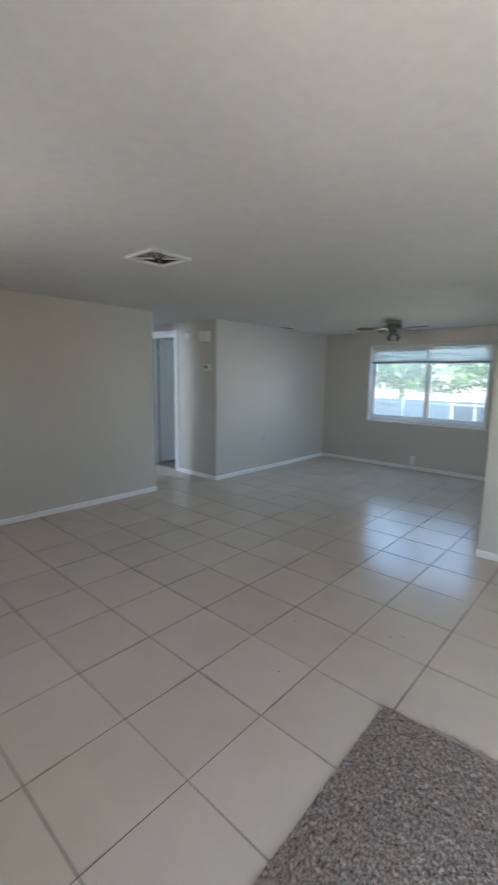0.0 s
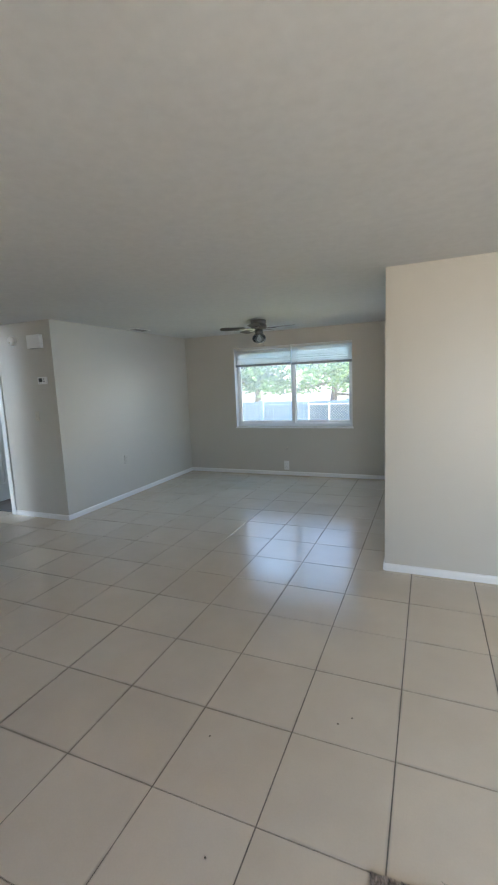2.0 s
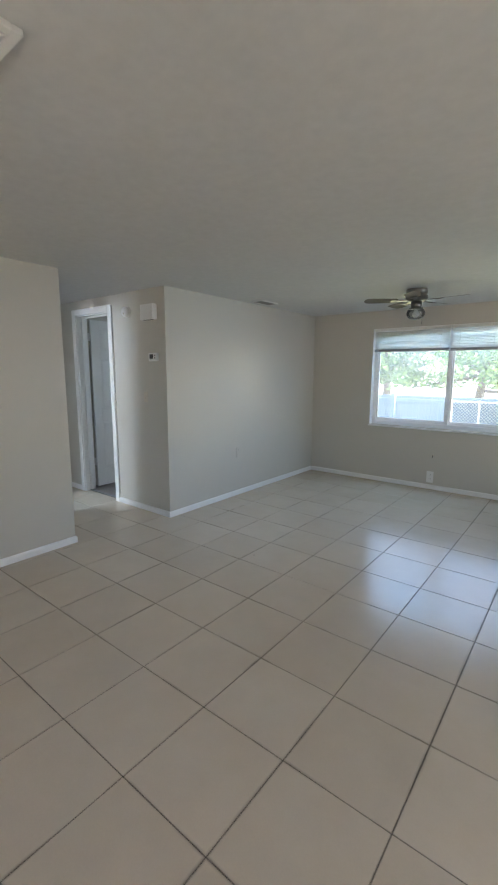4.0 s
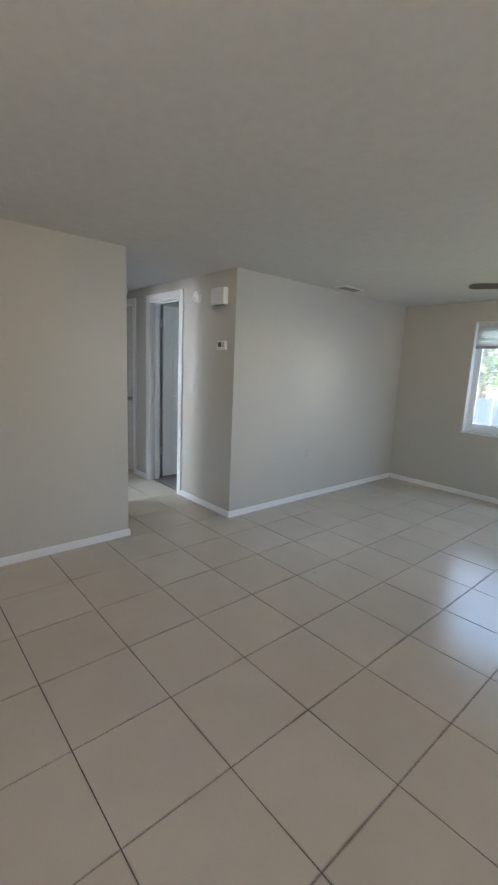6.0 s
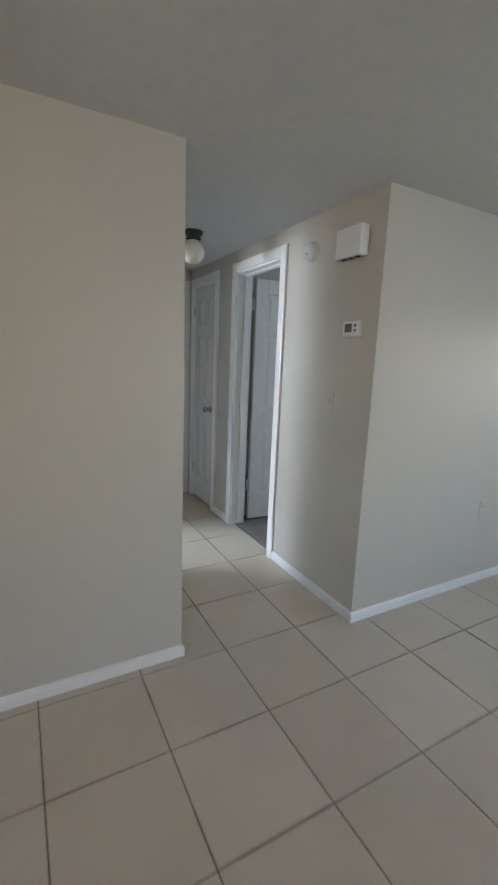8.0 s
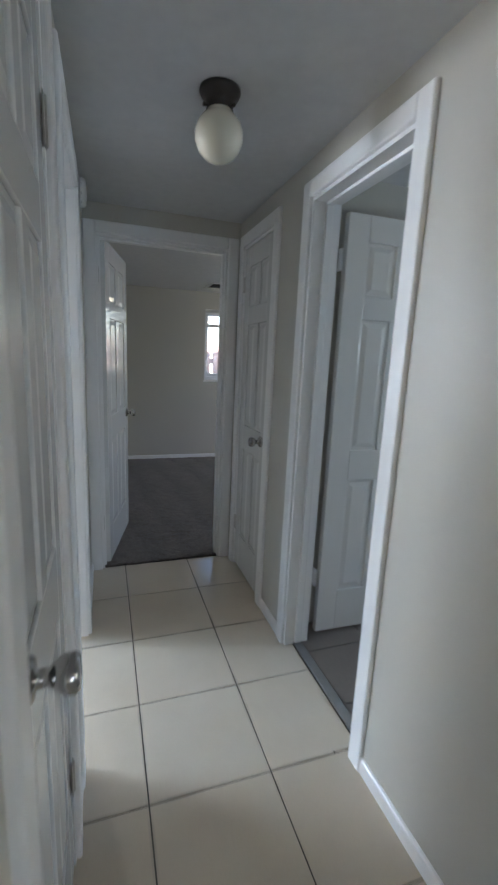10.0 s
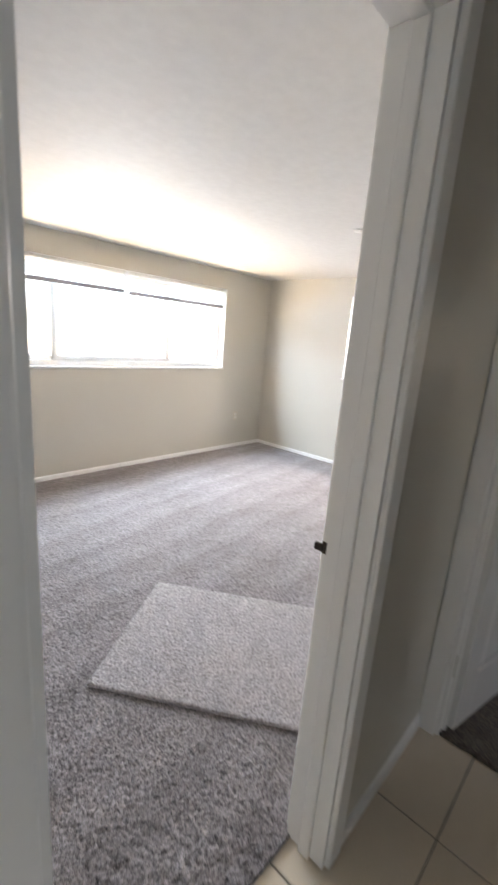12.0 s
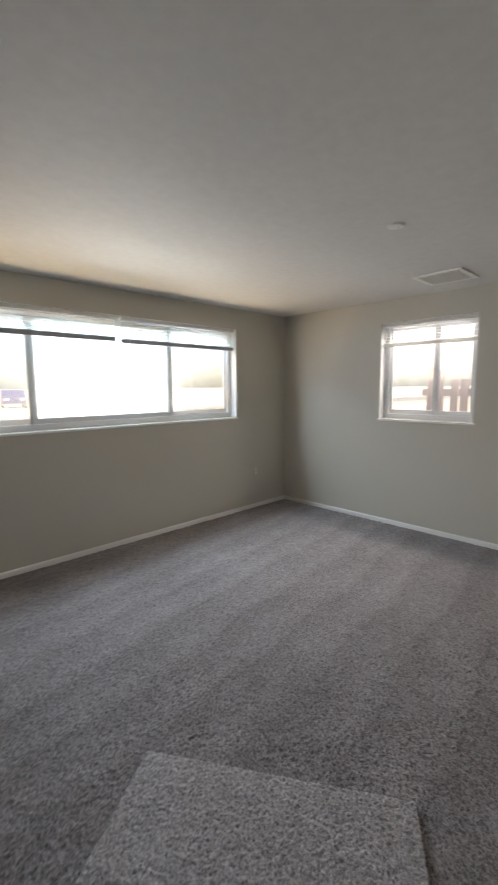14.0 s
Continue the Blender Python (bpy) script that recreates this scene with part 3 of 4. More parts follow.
def blind(axis, p, a0, a1, top, bottom, slats, label, tilt=12.0, rail=RAIL, wand=None):
    """A raised venetian blind hung in a window's opening, with hanging slats and a bottom rail."""
    w = base("window_blind", pose((a0 + a1) / 2 if axis == "x" else p, p if axis == "x" else (a0 + a1) / 2, top, 0, 0, 0 if axis == "x" else 90), label, "blind", "raised window blinds")
    half = (a1 - a0) / 2
    part("headrail", box(B(), -half, half, -0.018, 0.018, -0.032, -0.001, 0.003), SLAT, w)
    step = (top - 0.04 - bottom - 0.03) / slats
    bm = B()
    n = 6
    prev = None
    for i in range(n + 1):
        y = -0.0125 + 0.025 * i / n
        z = 0.0022 * (1 - (2 * i / n - 1) ** 2)
        row = [bm.verts.new((s * (half - 0.006), y, z)) for s in (-1, 1)]
        if prev:
            bm.faces.new((prev[0], prev[1], row[1], row[0]))
        prev = row
    bmesh.ops.solidify(bm, geom=list(bm.faces), thickness=0.0005)
    me = mesh_from("slat", bm, SLAT)
    for k in range(slats):
        s = new("slat", me)
        s.parent = w
        s.location = (0, 0, -0.042 - step * (k + 0.5) + random.uniform(-0.002, 0.002))
        s.rotation_euler = (radians(tilt + random.uniform(-5, 5)), radians(random.uniform(-0.12, 0.12)), 0)
    part("bottom_rail", box(B(), -half + 0.004, half - 0.004, -0.014, 0.014, bottom - top, bottom - top + 0.034, 0.003), rail, w, "grey bottom rail")
    if wand:
        at, length = wand
        part("tilt_wand", lathe(B(), [(0, 0), (0.0032, 0), (0.0032, -length), (0.0045, -length), (0.0045, -length - 0.03), (0, -length - 0.03)], 8, Matrix.Translation((at * half, -0.024 if p > 0 else 0.024, -0.03))), WHITE_PLASTIC, w, "thin white tilt wand")
    for f in (-0.78, 0.0, 0.78):
        part("ladder_cord", box(B(), f * half - 0.001, f * half + 0.001, -0.015, -0.0135, bottom - top + 0.02, -0.03), WHITE_PLASTIC, w)
    return w


window("window_1", "x", Y1, Y1 + OUT, WIN_N, [0.655], "white two-pane sliding window onto a back yard", 1)
window("window_2", "x", Y0, Y0 - OUT, WIN_S, [-3.776, -4.992], "long white three-pane sliding window, glaring with daylight", -1)
window("window_3", "y", X0, X0 - OUT, WIN_W, [-1.545], "small white sliding window onto a wooden fence", -1)
window("window_4", "y", X0, X0 - OUT, WIN_E, [1.985], "small white sliding window, glaring with daylight", -1)
NB = "white mini blind drawn up to the window's top"
blind("x", Y1 + 0.045, WIN_N[0] + 0.006, 0.640, WIN_N[3], 1.668, 14, NB, 40)
blind("x", Y1 + 0.045, 0.648, WIN_N[1] - 0.006, WIN_N[3], 1.662, 14, NB, 40)
blind("x", Y0 - 0.045, WIN_S[0] + 0.006, -4.482, WIN_S[3], 1.748, 9, NB, 18, wand=(0.88, 0.20))
blind("x", Y0 - 0.045, -4.440, WIN_S[1] - 0.006, WIN_S[3], 1.758, 9, NB, 18, wand=(0.86, 0.62))
blind("y", X0 - 0.045, WIN_W[0] + 0.006, WIN_W[1] - 0.006, WIN_W[3], 1.742, 6, NB, rail=SLAT)
blind("y", X0 - 0.045, WIN_E[0] + 0.006, WIN_E[1] - 0.006, WIN_E[3], 1.745, 8, NB, rail=SLAT)

# ---- carpets ----
def pile(name, m, xs, ys, top, low, high, material, label, category, kind="", edge=0.0):
    """A cut-pile carpet: a fine jittered sheet of tufts with sides down to its support. xs, ys: grid lines."""
    rng = np.random.default_rng(len(xs) * 7 + len(ys))
    gx, gy = np.meshgrid(xs, ys)
    dx, dy = np.gradient(gx)[1], np.gradient(gy)[0]
    jx, jy = rng.uniform(-0.38, 0.38, gx.shape) * dx, rng.uniform(-0.38, 0.38, gx.shape) * dy
    jx[:, [0, -1]] *= 0.4
    jy[[0, -1], :] *= 0.4
    gz = top + rng.uniform(low, high, gx.shape)
    gz[[0, -1], :] -= edge
    gz[:, [0, -1]] -= edge
    v = np.stack([gx + jx, gy + jy, gz], -1).reshape(-1, 3)
    ny, nx = gx.shape
    idx = np.arange(nx * ny).reshape(ny, nx)
    quads = np.stack([idx[:-1, :-1], idx[:-1, 1:], idx[1:, 1:], idx[1:, :-1]], -1).reshape(-1, 4)
    ring = np.concatenate([idx[0, :], idx[1:, -1], idx[-1, -2::-1], idx[-2:0:-1, 0]])
    skirt = v[ring].copy()
    skirt[:, 2] = 0.001
    k = len(v)
    n = len(ring)
    a, b = np.arange(n), (np.arange(n) + 1) % n
    sides = np.stack([ring[a], k + a, k + b, ring[b]], -1)
    me = bpy.data.meshes.new(name)
    me.from_pydata(np.concatenate([v, skirt]).tolist(), [], np.concatenate([quads, sides]).tolist())
    me.materials.append(material)
    me.shade_smooth()
    ob = new(name, me)
    ob.matrix_world = m
    return tagged(ob, label, category, kind=kind)


def lines(*spans):
    out = []
    for a, b, step in spans:
        out += list(np.linspace(a, b, max(2, int(round((b - a) / step))), endpoint=False))
    return np.array(out + [spans[-1][1]])


pile("carpet", ORIGIN, lines((X0, -4.3, 0.010), (-4.3, -2.15, 0.006), (-2.15, LW - 0.12, 0.02)), lines((Y0, -1.9, 0.010), (-1.9, 0.09, 0.006)),
     0.012, -0.005, 0.005, CARPET, "grey-brown cut-pile carpet with vacuum tracks", "carpet", "structure")
pile("carpet", ORIGIN, lines((X0, HE - 0.004, 0.02)), lines((HS, Y1, 0.02)), 0.010, -0.003, 0.004, SHADED_CARPET, "cut-pile carpet, its colour toned dark brown for a dim room", "carpet", "structure")
square = pile("carpet_remnant", pose(-2.757, -0.81, 0.014, 0, 0, 213.0), lines((0, 0.765, 0.0048)), lines((-0.945, 0, 0.0048)), 0.016, -0.004, 0.005, REMNANT,
     "pale cut square of carpet lying loose on the carpet", "rug", edge=0.003)
strip = pile("carpet_remnant", pose(2.395, -1.225, 0.0, 0, 0, 1.5), lines((0, 1.05, 0.0048)), lines((-2.02, 0, 0.0048)), 0.015, -0.008, 0.007, RUG,
     "grey-brown cut piece of carpet loose on the tiles", "rug", edge=0.004)
JUTE = surface("jute_backing", (0.40, 0.35, 0.26), 0.9, 0.15)
part("backing", box(B(), 0.003, 0.762, -0.942, -0.003, 0.0, 0.004), JUTE, square, "tan woven backing")
part("backing", box(B(), 0.003, 1.047, -2.017, -0.003, 0.0, 0.004), JUTE, strip, "tan woven backing")
# frayed strands of backing along the cut edge
bm = B()
for k in range(46):
    x = random.uniform(2.60, 3.05)
    y0 = -1.205 + (x - 2.4) * 0.03
    p = Vector((x, y0, 0.006))
    a = radians(random.gauss(115, 40))
    for s in range(5):
        q = p + Vector((math.cos(a) * 0.012, math.sin(a) * 0.006, random.uniform(-0.001, 0.001)))
        n = Vector((-math.sin(a), math.cos(a), 0)) * 0.0010
        bm.faces.new([bm.verts.new(c) for c in (p - n, q - n, q + n, p + n)])
        p, a = q, a + random.gauss(0, 0.5)
for v in bm.verts:
    v.co.z = max(v.co.z, 0.003)
bmesh.ops.solidify(bm, geom=list(bm.faces), thickness=0.0015)
fray = part("frayed_backing", bm, JUTE, None)
tagged(fray, "loose tan threads frayed from a carpet's cut edge", "thread", kind="stuff")


# ---- lamps, fan, fixtures ----
def hall_light():
    t = base("ceiling_light", pose(-2.382, 0.655, H) @ Matrix.Diagonal((0.92, 0.92, 0.95, 1)), "flush ceiling light with a dark bronze base and a cream globe", "ceiling light")
    part("canopy", lathe(B(), [(0, 0), (0.068, 0), (0.069, -0.010), (0.062, -0.024), (0.048, -0.034), (0.044, -0.052), (0.046, -0.060), (0, -0.060)], 40), BRONZE, t, "dark bronze canopy", True)
    part("globe", lathe(B(), [(0.0, -0.052), (0.040, -0.052), (0.042, -0.066), (0.058, -0.078), (0.074, -0.098), (0.082, -0.124), (0.080, -0.152), (0.068, -0.180), (0.048, -0.200), (0.024, -0.211), (0, -0.214)], 44), GLOBE, t, "cream opal glass globe", True)
    for k, w in enumerate((0.010, 0.016, 0.007, 0.013)):
        bm = box(B(), 0.0755, 0.0772, -w / 2, w / 2, -0.0035, 0.0035)
        bm.transform(Matrix.Rotation(radians(-22 + 15 * k), 4, "Z") @ Matrix.Translation((0, 0, -0.103)) @ Matrix.Rotation(radians(20), 4, "Y"))
        bm.transform(Matrix.Translation((0, 0, 0.024)))
        part("printed_line", bm, BRONZE, t, "faded dark print")
    for k in range(3):
        a = radians(40 + 120 * k)
        part("set_screw", lathe(B(), [(0, 0), (0.004, 0), (0.004, 0.012), (0.006, 0.013), (0.006, 0.018), (0, 0.018)], 10,
                                Matrix.Translation((0.042 * math.cos(a), 0.042 * math.sin(a), -0.056)) @ Matrix.Rotation(a, 4, "Z") @ Matrix.Rotation(radians(90), 4, "Y")), BRONZE, t)


def ceiling_fan():
    t = base("ceiling_fan", pose(0.61, 2.66, H), "flush ceiling fan, brushed nickel with five weathered blades", "ceiling fan")
    part("housing", lathe(B(), [(0, 0), (0.092, 0), (0.095, -0.012), (0.095, -0.040), (0.088, -0.046), (0.088, -0.052), (0.098, -0.058), (0.098, -0.088), (0.085, -0.104), (0.060, -0.112), (0, -0.112)], 44), DARK_NICKEL, t, "brushed nickel motor housing", True)
    part("switch_cup", lathe(B(), [(0, -0.108), (0.048, -0.108), (0.050, -0.150), (0.044, -0.162), (0.062, -0.168), (0.062, -0.176), (0, -0.176)], 36), DARK_NICKEL, t, "", True)
    part("light_shade", lathe(B(), [(0, -0.170), (0.058, -0.172), (0.074, -0.186), (0.084, -0.208), (0.082, -0.232), (0.066, -0.256), (0.036, -0.270), (0, -0.274)], 40), SHADE_GLASS, t, "clear glass bowl shade", True)
    part("bulb", lathe(B(), [(0, -0.172), (0.013, -0.172), (0.014, -0.190), (0.027, -0.212), (0.030, -0.228), (0.024, -0.246), (0.010, -0.255), (0, -0.256)], 24), WHITE_PLASTIC, t, "white light bulb", True)
    part("pull_chain", lathe(B(), [(0, -0.16), (0.0015, -0.16), (0.0015, -0.30), (0.005, -0.302), (0.005, -0.318), (0, -0.32)], 8, Matrix.Translation((0.068, -0.03, 0))), CHROME, t)
    for k in range(5):
        a = 66 + 72 * k
        bm = B()
        pts = [(0.17, -0.045), (0.19, -0.056), (0.40, -0.066), (0.448, -0.058), (0.470, -0.035), (0.475, 0.0), (0.470, 0.035), (0.448, 0.058), (0.40, 0.066), (0.19, 0.056), (0.17, 0.045)]
        f = bm.faces.new([bm.verts.new((x, y, 0)) for x, y in pts])
        bmesh.ops.solidify(bm, geom=[f], thickness=0.006)
        m = Matrix.Rotation(radians(a), 4, "Z") @ Matrix.Translation((0, 0, -0.098)) @ Matrix.Rotation(radians(11), 4, "X")
        bm.transform(m)
        bl = part("blade", bm, BLADE, t, "weathered grey-brown fan blade")
        bm = B()
        box(bm, 0.075, 0.20, -0.016, 0.016, -0.006, 0.001, 0.002)
        box(bm, 0.185, 0.235, -0.034, 0.034, -0.008, -0.004, 0.002)
        bm.transform(m)
        part("blade_iron", bm, DARK_NICKEL, bl)


def ceiling_vent(x, y, wx, wy, label, slats, drop=0.012, dark=True, angle=38):
    t = base("ceiling_vent", pose(x, y, H), label, "vent", "ceiling vents")
    b = 0.035 if min(wx, wy) > 0.2 else 0.02
    for x0, x1, y0, y1 in ((-wx / 2, wx / 2, -wy / 2, -wy / 2 + b), (-wx / 2, wx / 2, wy / 2 - b, wy / 2), (-wx / 2, -wx / 2 + b, -wy / 2 + b, wy / 2 - b), (wx / 2 - b, wx / 2, -wy / 2 + b, wy / 2 - b)):
        part("frame", box(B(), x0, x1, y0, y1, -drop, 0.0, 0.003), WHITE_PLASTIC, t)
    part("duct", box(B(), -wx / 2 + b, wx / 2 - b, -wy / 2 + b, wy / 2 - b, -0.0015, 0.0), RECESS_SHADE if dark else WHITE_PLASTIC, t, "thin plate in place of the shaded duct behind the louvres")
    for k in range(slats):
        f = (k + 0.5) / slats - 0.5
        bm = box(B(), -wx / 2 + b, wx / 2 - b, -0.011, 0.011, -0.0012, 0.0012)
        bm.transform(Matrix.Translation((0, f * (wy - 2 * b), -drop * 0.62)) @ Matrix.Rotation(radians(angle if f < 0 or not dark else -angle), 4, "X"))
        part("louvre", bm, GREY_METAL if dark else WHITE_PLASTIC, t)
    return t


def living_diffuser():
    """A square four-way diffuser whose stepped rings hang below the ceiling."""
    t = base("ceiling_vent", pose(0.72, -1.155, H) @ Matrix.Diagonal((0.84, 0.84, 1, 1)), "white square four-way ceiling diffuser, dark inside", "vent", "ceiling vents")
    # flat black sheet stands in for shade up inside the vent
    part("duct", box(B(), -0.145, 0.145, -0.145, 0.145, -0.002, 0.0), RECESS_SHADE, t, "thin dark plate in place of the shaded duct behind the rings")

    def ring(r0, r1, z0, z1):
        bm = B()
        o = [bm.verts.new((a * r1, b * r1, z1)) for a, b in ((-1, -1), (1, -1), (1, 1), (-1, 1))]
        i = [bm.verts.new((a * r0, b * r0, z0)) for a, b in ((-1, -1), (1, -1), (1, 1), (-1, 1))]
        for n in range(4):
            bm.faces.new((o[n], o[(n + 1) % 4], i[(n + 1) % 4], i[n]))
        bmesh.ops.solidify(bm, geom=list(bm.faces), thickness=0.002)
        return bm
    for x0, x1, y0, y1 in ((-0.178, 0.178, -0.178, -0.148), (-0.178, 0.178, 0.148, 0.178), (-0.178, -0.148, -0.148, 0.148), (0.148, 0.178, -0.148, 0.148)):
        part("frame", box(B(), x0, x1, y0, y1, -0.016, 0.0, 0.004), WHITE_PLASTIC, t)
    for r in (0.122, 0.092, 0.062, 0.032):
        part("louvre_ring", ring(r, r + 0.006, -0.0125, -0.0105), WHITE_PLASTIC, t)
    for a in (45, 135, 225, 315):
        bm = box(B(), 0.03, 0.205, -0.0035, 0.0035, -0.015, -0.006)
        bm.transform(Matrix.Rotation(radians(a), 4, "Z"))
        part("rib", bm, WHITE_PLASTIC, t)


def smoke_alarm(m, label, flat=1.0, size=1.0):
    m = m @ Matrix.Diagonal((size, size, flat, 1))
    t = base("smoke_alarm", m, label, "smoke alarm", "smoke alarms")
    part("backplate", lathe(B(), [(0, 0), (0.066, 0), (0.067, 0.006), (0.064, 0.010), (0, 0.010)], 40), WHITE_PLASTIC, t, "", True)
    part("cover", lathe(B(), [(0, 0.010), (0.060, 0.010), (0.062, 0.014), (0.060, 0.030), (0.052, 0.037), (0.020, 0.040), (0, 0.040)], 40), WHITE_PLASTIC, t, "", True)
    part("test_button", lathe(B(), [(0, 0.039), (0.010, 0.039), (0.010, 0.043), (0, 0.044)], 20, Matrix.Translation((0.0, -0.022, 0))), PLASTIC, t, "", True)
    for k in range(10):
        a = radians(36 * k)
        bm = box(B(), -0.005, 0.005, -0.0008, 0.0008, 0.0, 0.004)
        bm.transform(Matrix.Rotation(a, 4, "Z") @ Matrix.Translation((0, -0.0605, 0.016)))
        part("sounder_slot", bm, GREY_METAL, t)


def wall_plate(m, label, kind, plate=None):
    """An outlet or switch plate; faces +z before m is applied, upright along y."""
    t = base("wall_outlet" if kind == "outlet" else "light_switch", m, label, "outlet" if kind == "outlet" else "switch", "wall plates")
    part("plate", box(B(), -0.035, 0.035, -0.058, 0.058, 0.0, 0.005, 0.002), plate or PLASTIC, t)
    if kind == "outlet":
        for y in (-0.021, 0.021):
            s = part("socket", lathe(B(), [(0, 0.004), (0.016, 0.004), (0.016, 0.0065), (0, 0.0065)], 24, Matrix.Translation((0, y, 0))), plate or WHITE_PLASTIC, t)
            bm = B()
            for x in (-0.006, 0.006):
                box(bm, x - 0.001, x + 0.001, y - 0.002, y + 0.006, 0.006, 0.0069)
            part("slot", bm, RECESS_SHADE, s)
    else:
        for x in (-0.012, 0.012):
            part("rocker", box(B(), x - 0.009, x + 0.009, -0.020, 0.020, 0.004, 0.009, 0.0015), PLASTIC, t)
        for y in (-0.046, 0.046):
            part("screw", lathe(B(), [(0, 0.004), (0.003, 0.004), (0.003, 0.006), (0, 0.006)], 12, Matrix.Translation((0, y, 0))), NICKEL, t)
    return t


hall_light()
ceiling_fan()
living_diffuser()
ceiling_vent(-0.955, 2.40, 0.15, 0.30, "small white ceiling register beside the dining wall", 7)
ceiling_vent(-6.02, -1.26, 0.36, 0.36, "white square ceiling register near a bedroom window", 10, dark=False)
ceiling_vent(-5.95, 1.62, 0.36, 0.36, "white square ceiling register in a dim room", 10)
smoke_alarm(pose(-4.80, -1.032, H, 180), "flat round white smoke alarm on a bedroom ceiling", 0.28, 0.66)
smoke_alarm(pose(-1.685, HN, 1.985, 90), "round white smoke alarm high on the hallway wall", 1.15, 0.80)
smoke_alarm(pose(-3.22, HS, 2.085, -90), "round white smoke alarm beside a bedroom doorway")


def chime():
    t = base("door_chime", pose(-1.326, HN, 1.955, 90), "white door chime box high on the hallway wall", "door chime")
    bm = box(B(), -0.091, 0.091, -0.070, 0.070, 0.004, 0.058, 0.006, 3)
    part("cover", bm, WHITE_PLASTIC, t)
    part("backplate", box(B(), -0.084, 0.084, -0.062, 0.062, 0.0, 0.006, 0.001), PLASTIC, t)
    for x in (-0.05, 0.0, 0.05):
        part("grille_slot", box(B(), x - 0.016, x + 0.016, -0.0712, -0.069, 0.018, 0.044), RECESS_SHADE, t)


def thermostat():
    t = base("thermostat", pose(-1.290, HN, 1.545, 90) @ Matrix.Diagonal((0.84, 0.84, 1, 1)), "small white digital thermostat with a grey display", "thermostat")
    part("case", box(B(), -0.072, 0.072, -0.046, 0.046, 0.002, 0.028, 0.006, 3), WHITE_PLASTIC, t)
    part("backplate", box(B(), -0.066, 0.066, -0.040, 0.040, 0.0, 0.003), PLASTIC, t)
    part("display", box(B(), -0.052, 0.010, -0.020, 0.030, 0.0275, 0.0288, 0.0005), SCREEN, t, "dark grey display")
    for y in (0.018, -0.010):
        part("button", lathe(B(), [(0, 0.027), (0.008, 0.027), (0.008, 0.030), (0, 0.031)], 18, Matrix.Translation((0.040, y, 0))), SCREEN, t)
    for x in (-0.040, -0.015):
        part("legend", box(B(), x - 0.006, x + 0.006, -0.034, -0.030, 0.0278, 0.0284), SCREEN, t)


chime()
thermostat()
wall_plate(pose(-1.440, HN, 1.163, 90) @ Matrix.Diagonal((0.85, 0.88, 1, 1)), "ivory double light switch on the hallway wall", "switch")
wall_plate(pose(TW, 2.15, 0.50, 90, 0, 90), "painted-over wall outlet on the dining wall", "outlet", WALL)
wall_plate(pose(0.54, Y1, 0.150, 90) @ Matrix.Diagonal((1.15, 1.2, 1, 1)), "white wall outlet just above the baseboard", "outlet", WHITE_PLASTIC)
wall_plate(pose(-6.05, Y0, 0.43, 90, 0, 180), "ivory wall outlet under a bedroom window", "outlet")
# bare cable stub in the dining wall
t = base("cable_stub", pose(0.557, Y1, 0.425, 90), "short dark cable stub poking out of the wall", "cable")
part("grommet", lathe(B(), [(0, 0), (0.010, 0), (0.010, 0.004), (0.006, 0.006), (0, 0.006)], 16), PLASTIC, t)
bm = lathe(B(), [(0, 0), (0.0035, 0), (0.0035, 0.045), (0, 0.045)], 10)
bm.transform(Matrix.Rotation(radians(50), 4, "X"))
part("wire", bm, RUBBER, t)
# crumbs on the floor
for x, y in ((1.72, -0.95), (2.20, -0.71), (2.25, -0.66), (0.05, 0.93), (1.92, -1.36), (-2.03, 1.055)):
    bm = bmesh.new()
    bmesh.ops.create_icosphere(bm, subdivisions=1, radius=0.005)
    for v in bm.verts:
        v.co *= random.uniform(0.6, 1.2)
        v.co.z = max(v.co.z * 0.6, -0.003)
    c = part("crumb", bm, BARK)
    c.location = (x, y, 0.0032)
    tagged(c, "tiny dark crumb of dirt on the tiles", "dirt", "crumbs on the floor")

# ---- outdoors ----
G = -0.17
bm = B()
bm.faces.new([bm.verts.new(p) for p in ((-900, -900, G), (900, -900, G), (900, 900, G), (-900, 900, G))])
fixed("ground", bm, PALE_GROUND, "pale ground toned to read as white glare, reaching to the horizon", "ground")
fixed("lawn", box(B(), -40, 40, Y1 + 0.6, 11.5, G - 0.05, G + 0.012), LAWN, "dry green lawn behind the house", "lawn")
fixed("road", box(B(), -200, 200, -27, -20, G - 0.05, G + 0.01), ASPHALT, "grey asphalt street in front of the house", "road")
fixed("pavement", box(B(), -200, 200, -19.2, -17.8, G - 0.05, G + 0.05, 0.01), CONCRETE, "pale concrete pavement along the street", "pavement")
fixed("driveway", box(B(), 5.2, 9.6, -17.8, -3.9, G - 0.05, G + 0.03, 0.01), CONCRETE, "pale concrete driveway", "driveway")


def board_fence(y, x0, x1, top):
    t = base("fence", pose(0, y, G), "low board fence behind the yard, toned blue-grey for shade", "fence")
    me = mesh_from("board", box(B(), -0.0725, 0.0725, -0.009, 0.009, 0.04, top - G, 0.003, 1), FENCE_SHADE_BLUE)
    n = int((x1 - x0) / 0.146)
    for k in range(n):
        o = new("board", me)
        o.parent = t
        o.location = (x0 + 0.146 * k, 0, random.uniform(-0.012, 0.006))
    k = 0
    while x0 + 2.4 * k <= x1:
        part("post", box(B(), x0 + 2.4 * k - 0.05, x0 + 2.4 * k + 0.05, -0.12, -0.012, 0, top - G + 0.05, 0.006), FENCE_SHADE_BLUE, t)
        k += 1
    for z in (0.25, top - G - 0.16):
        part("rail", box(B(), x0, x1, -0.060, -0.010, z, z + 0.085, 0.004), FENCE_SHADE_BLUE, t)


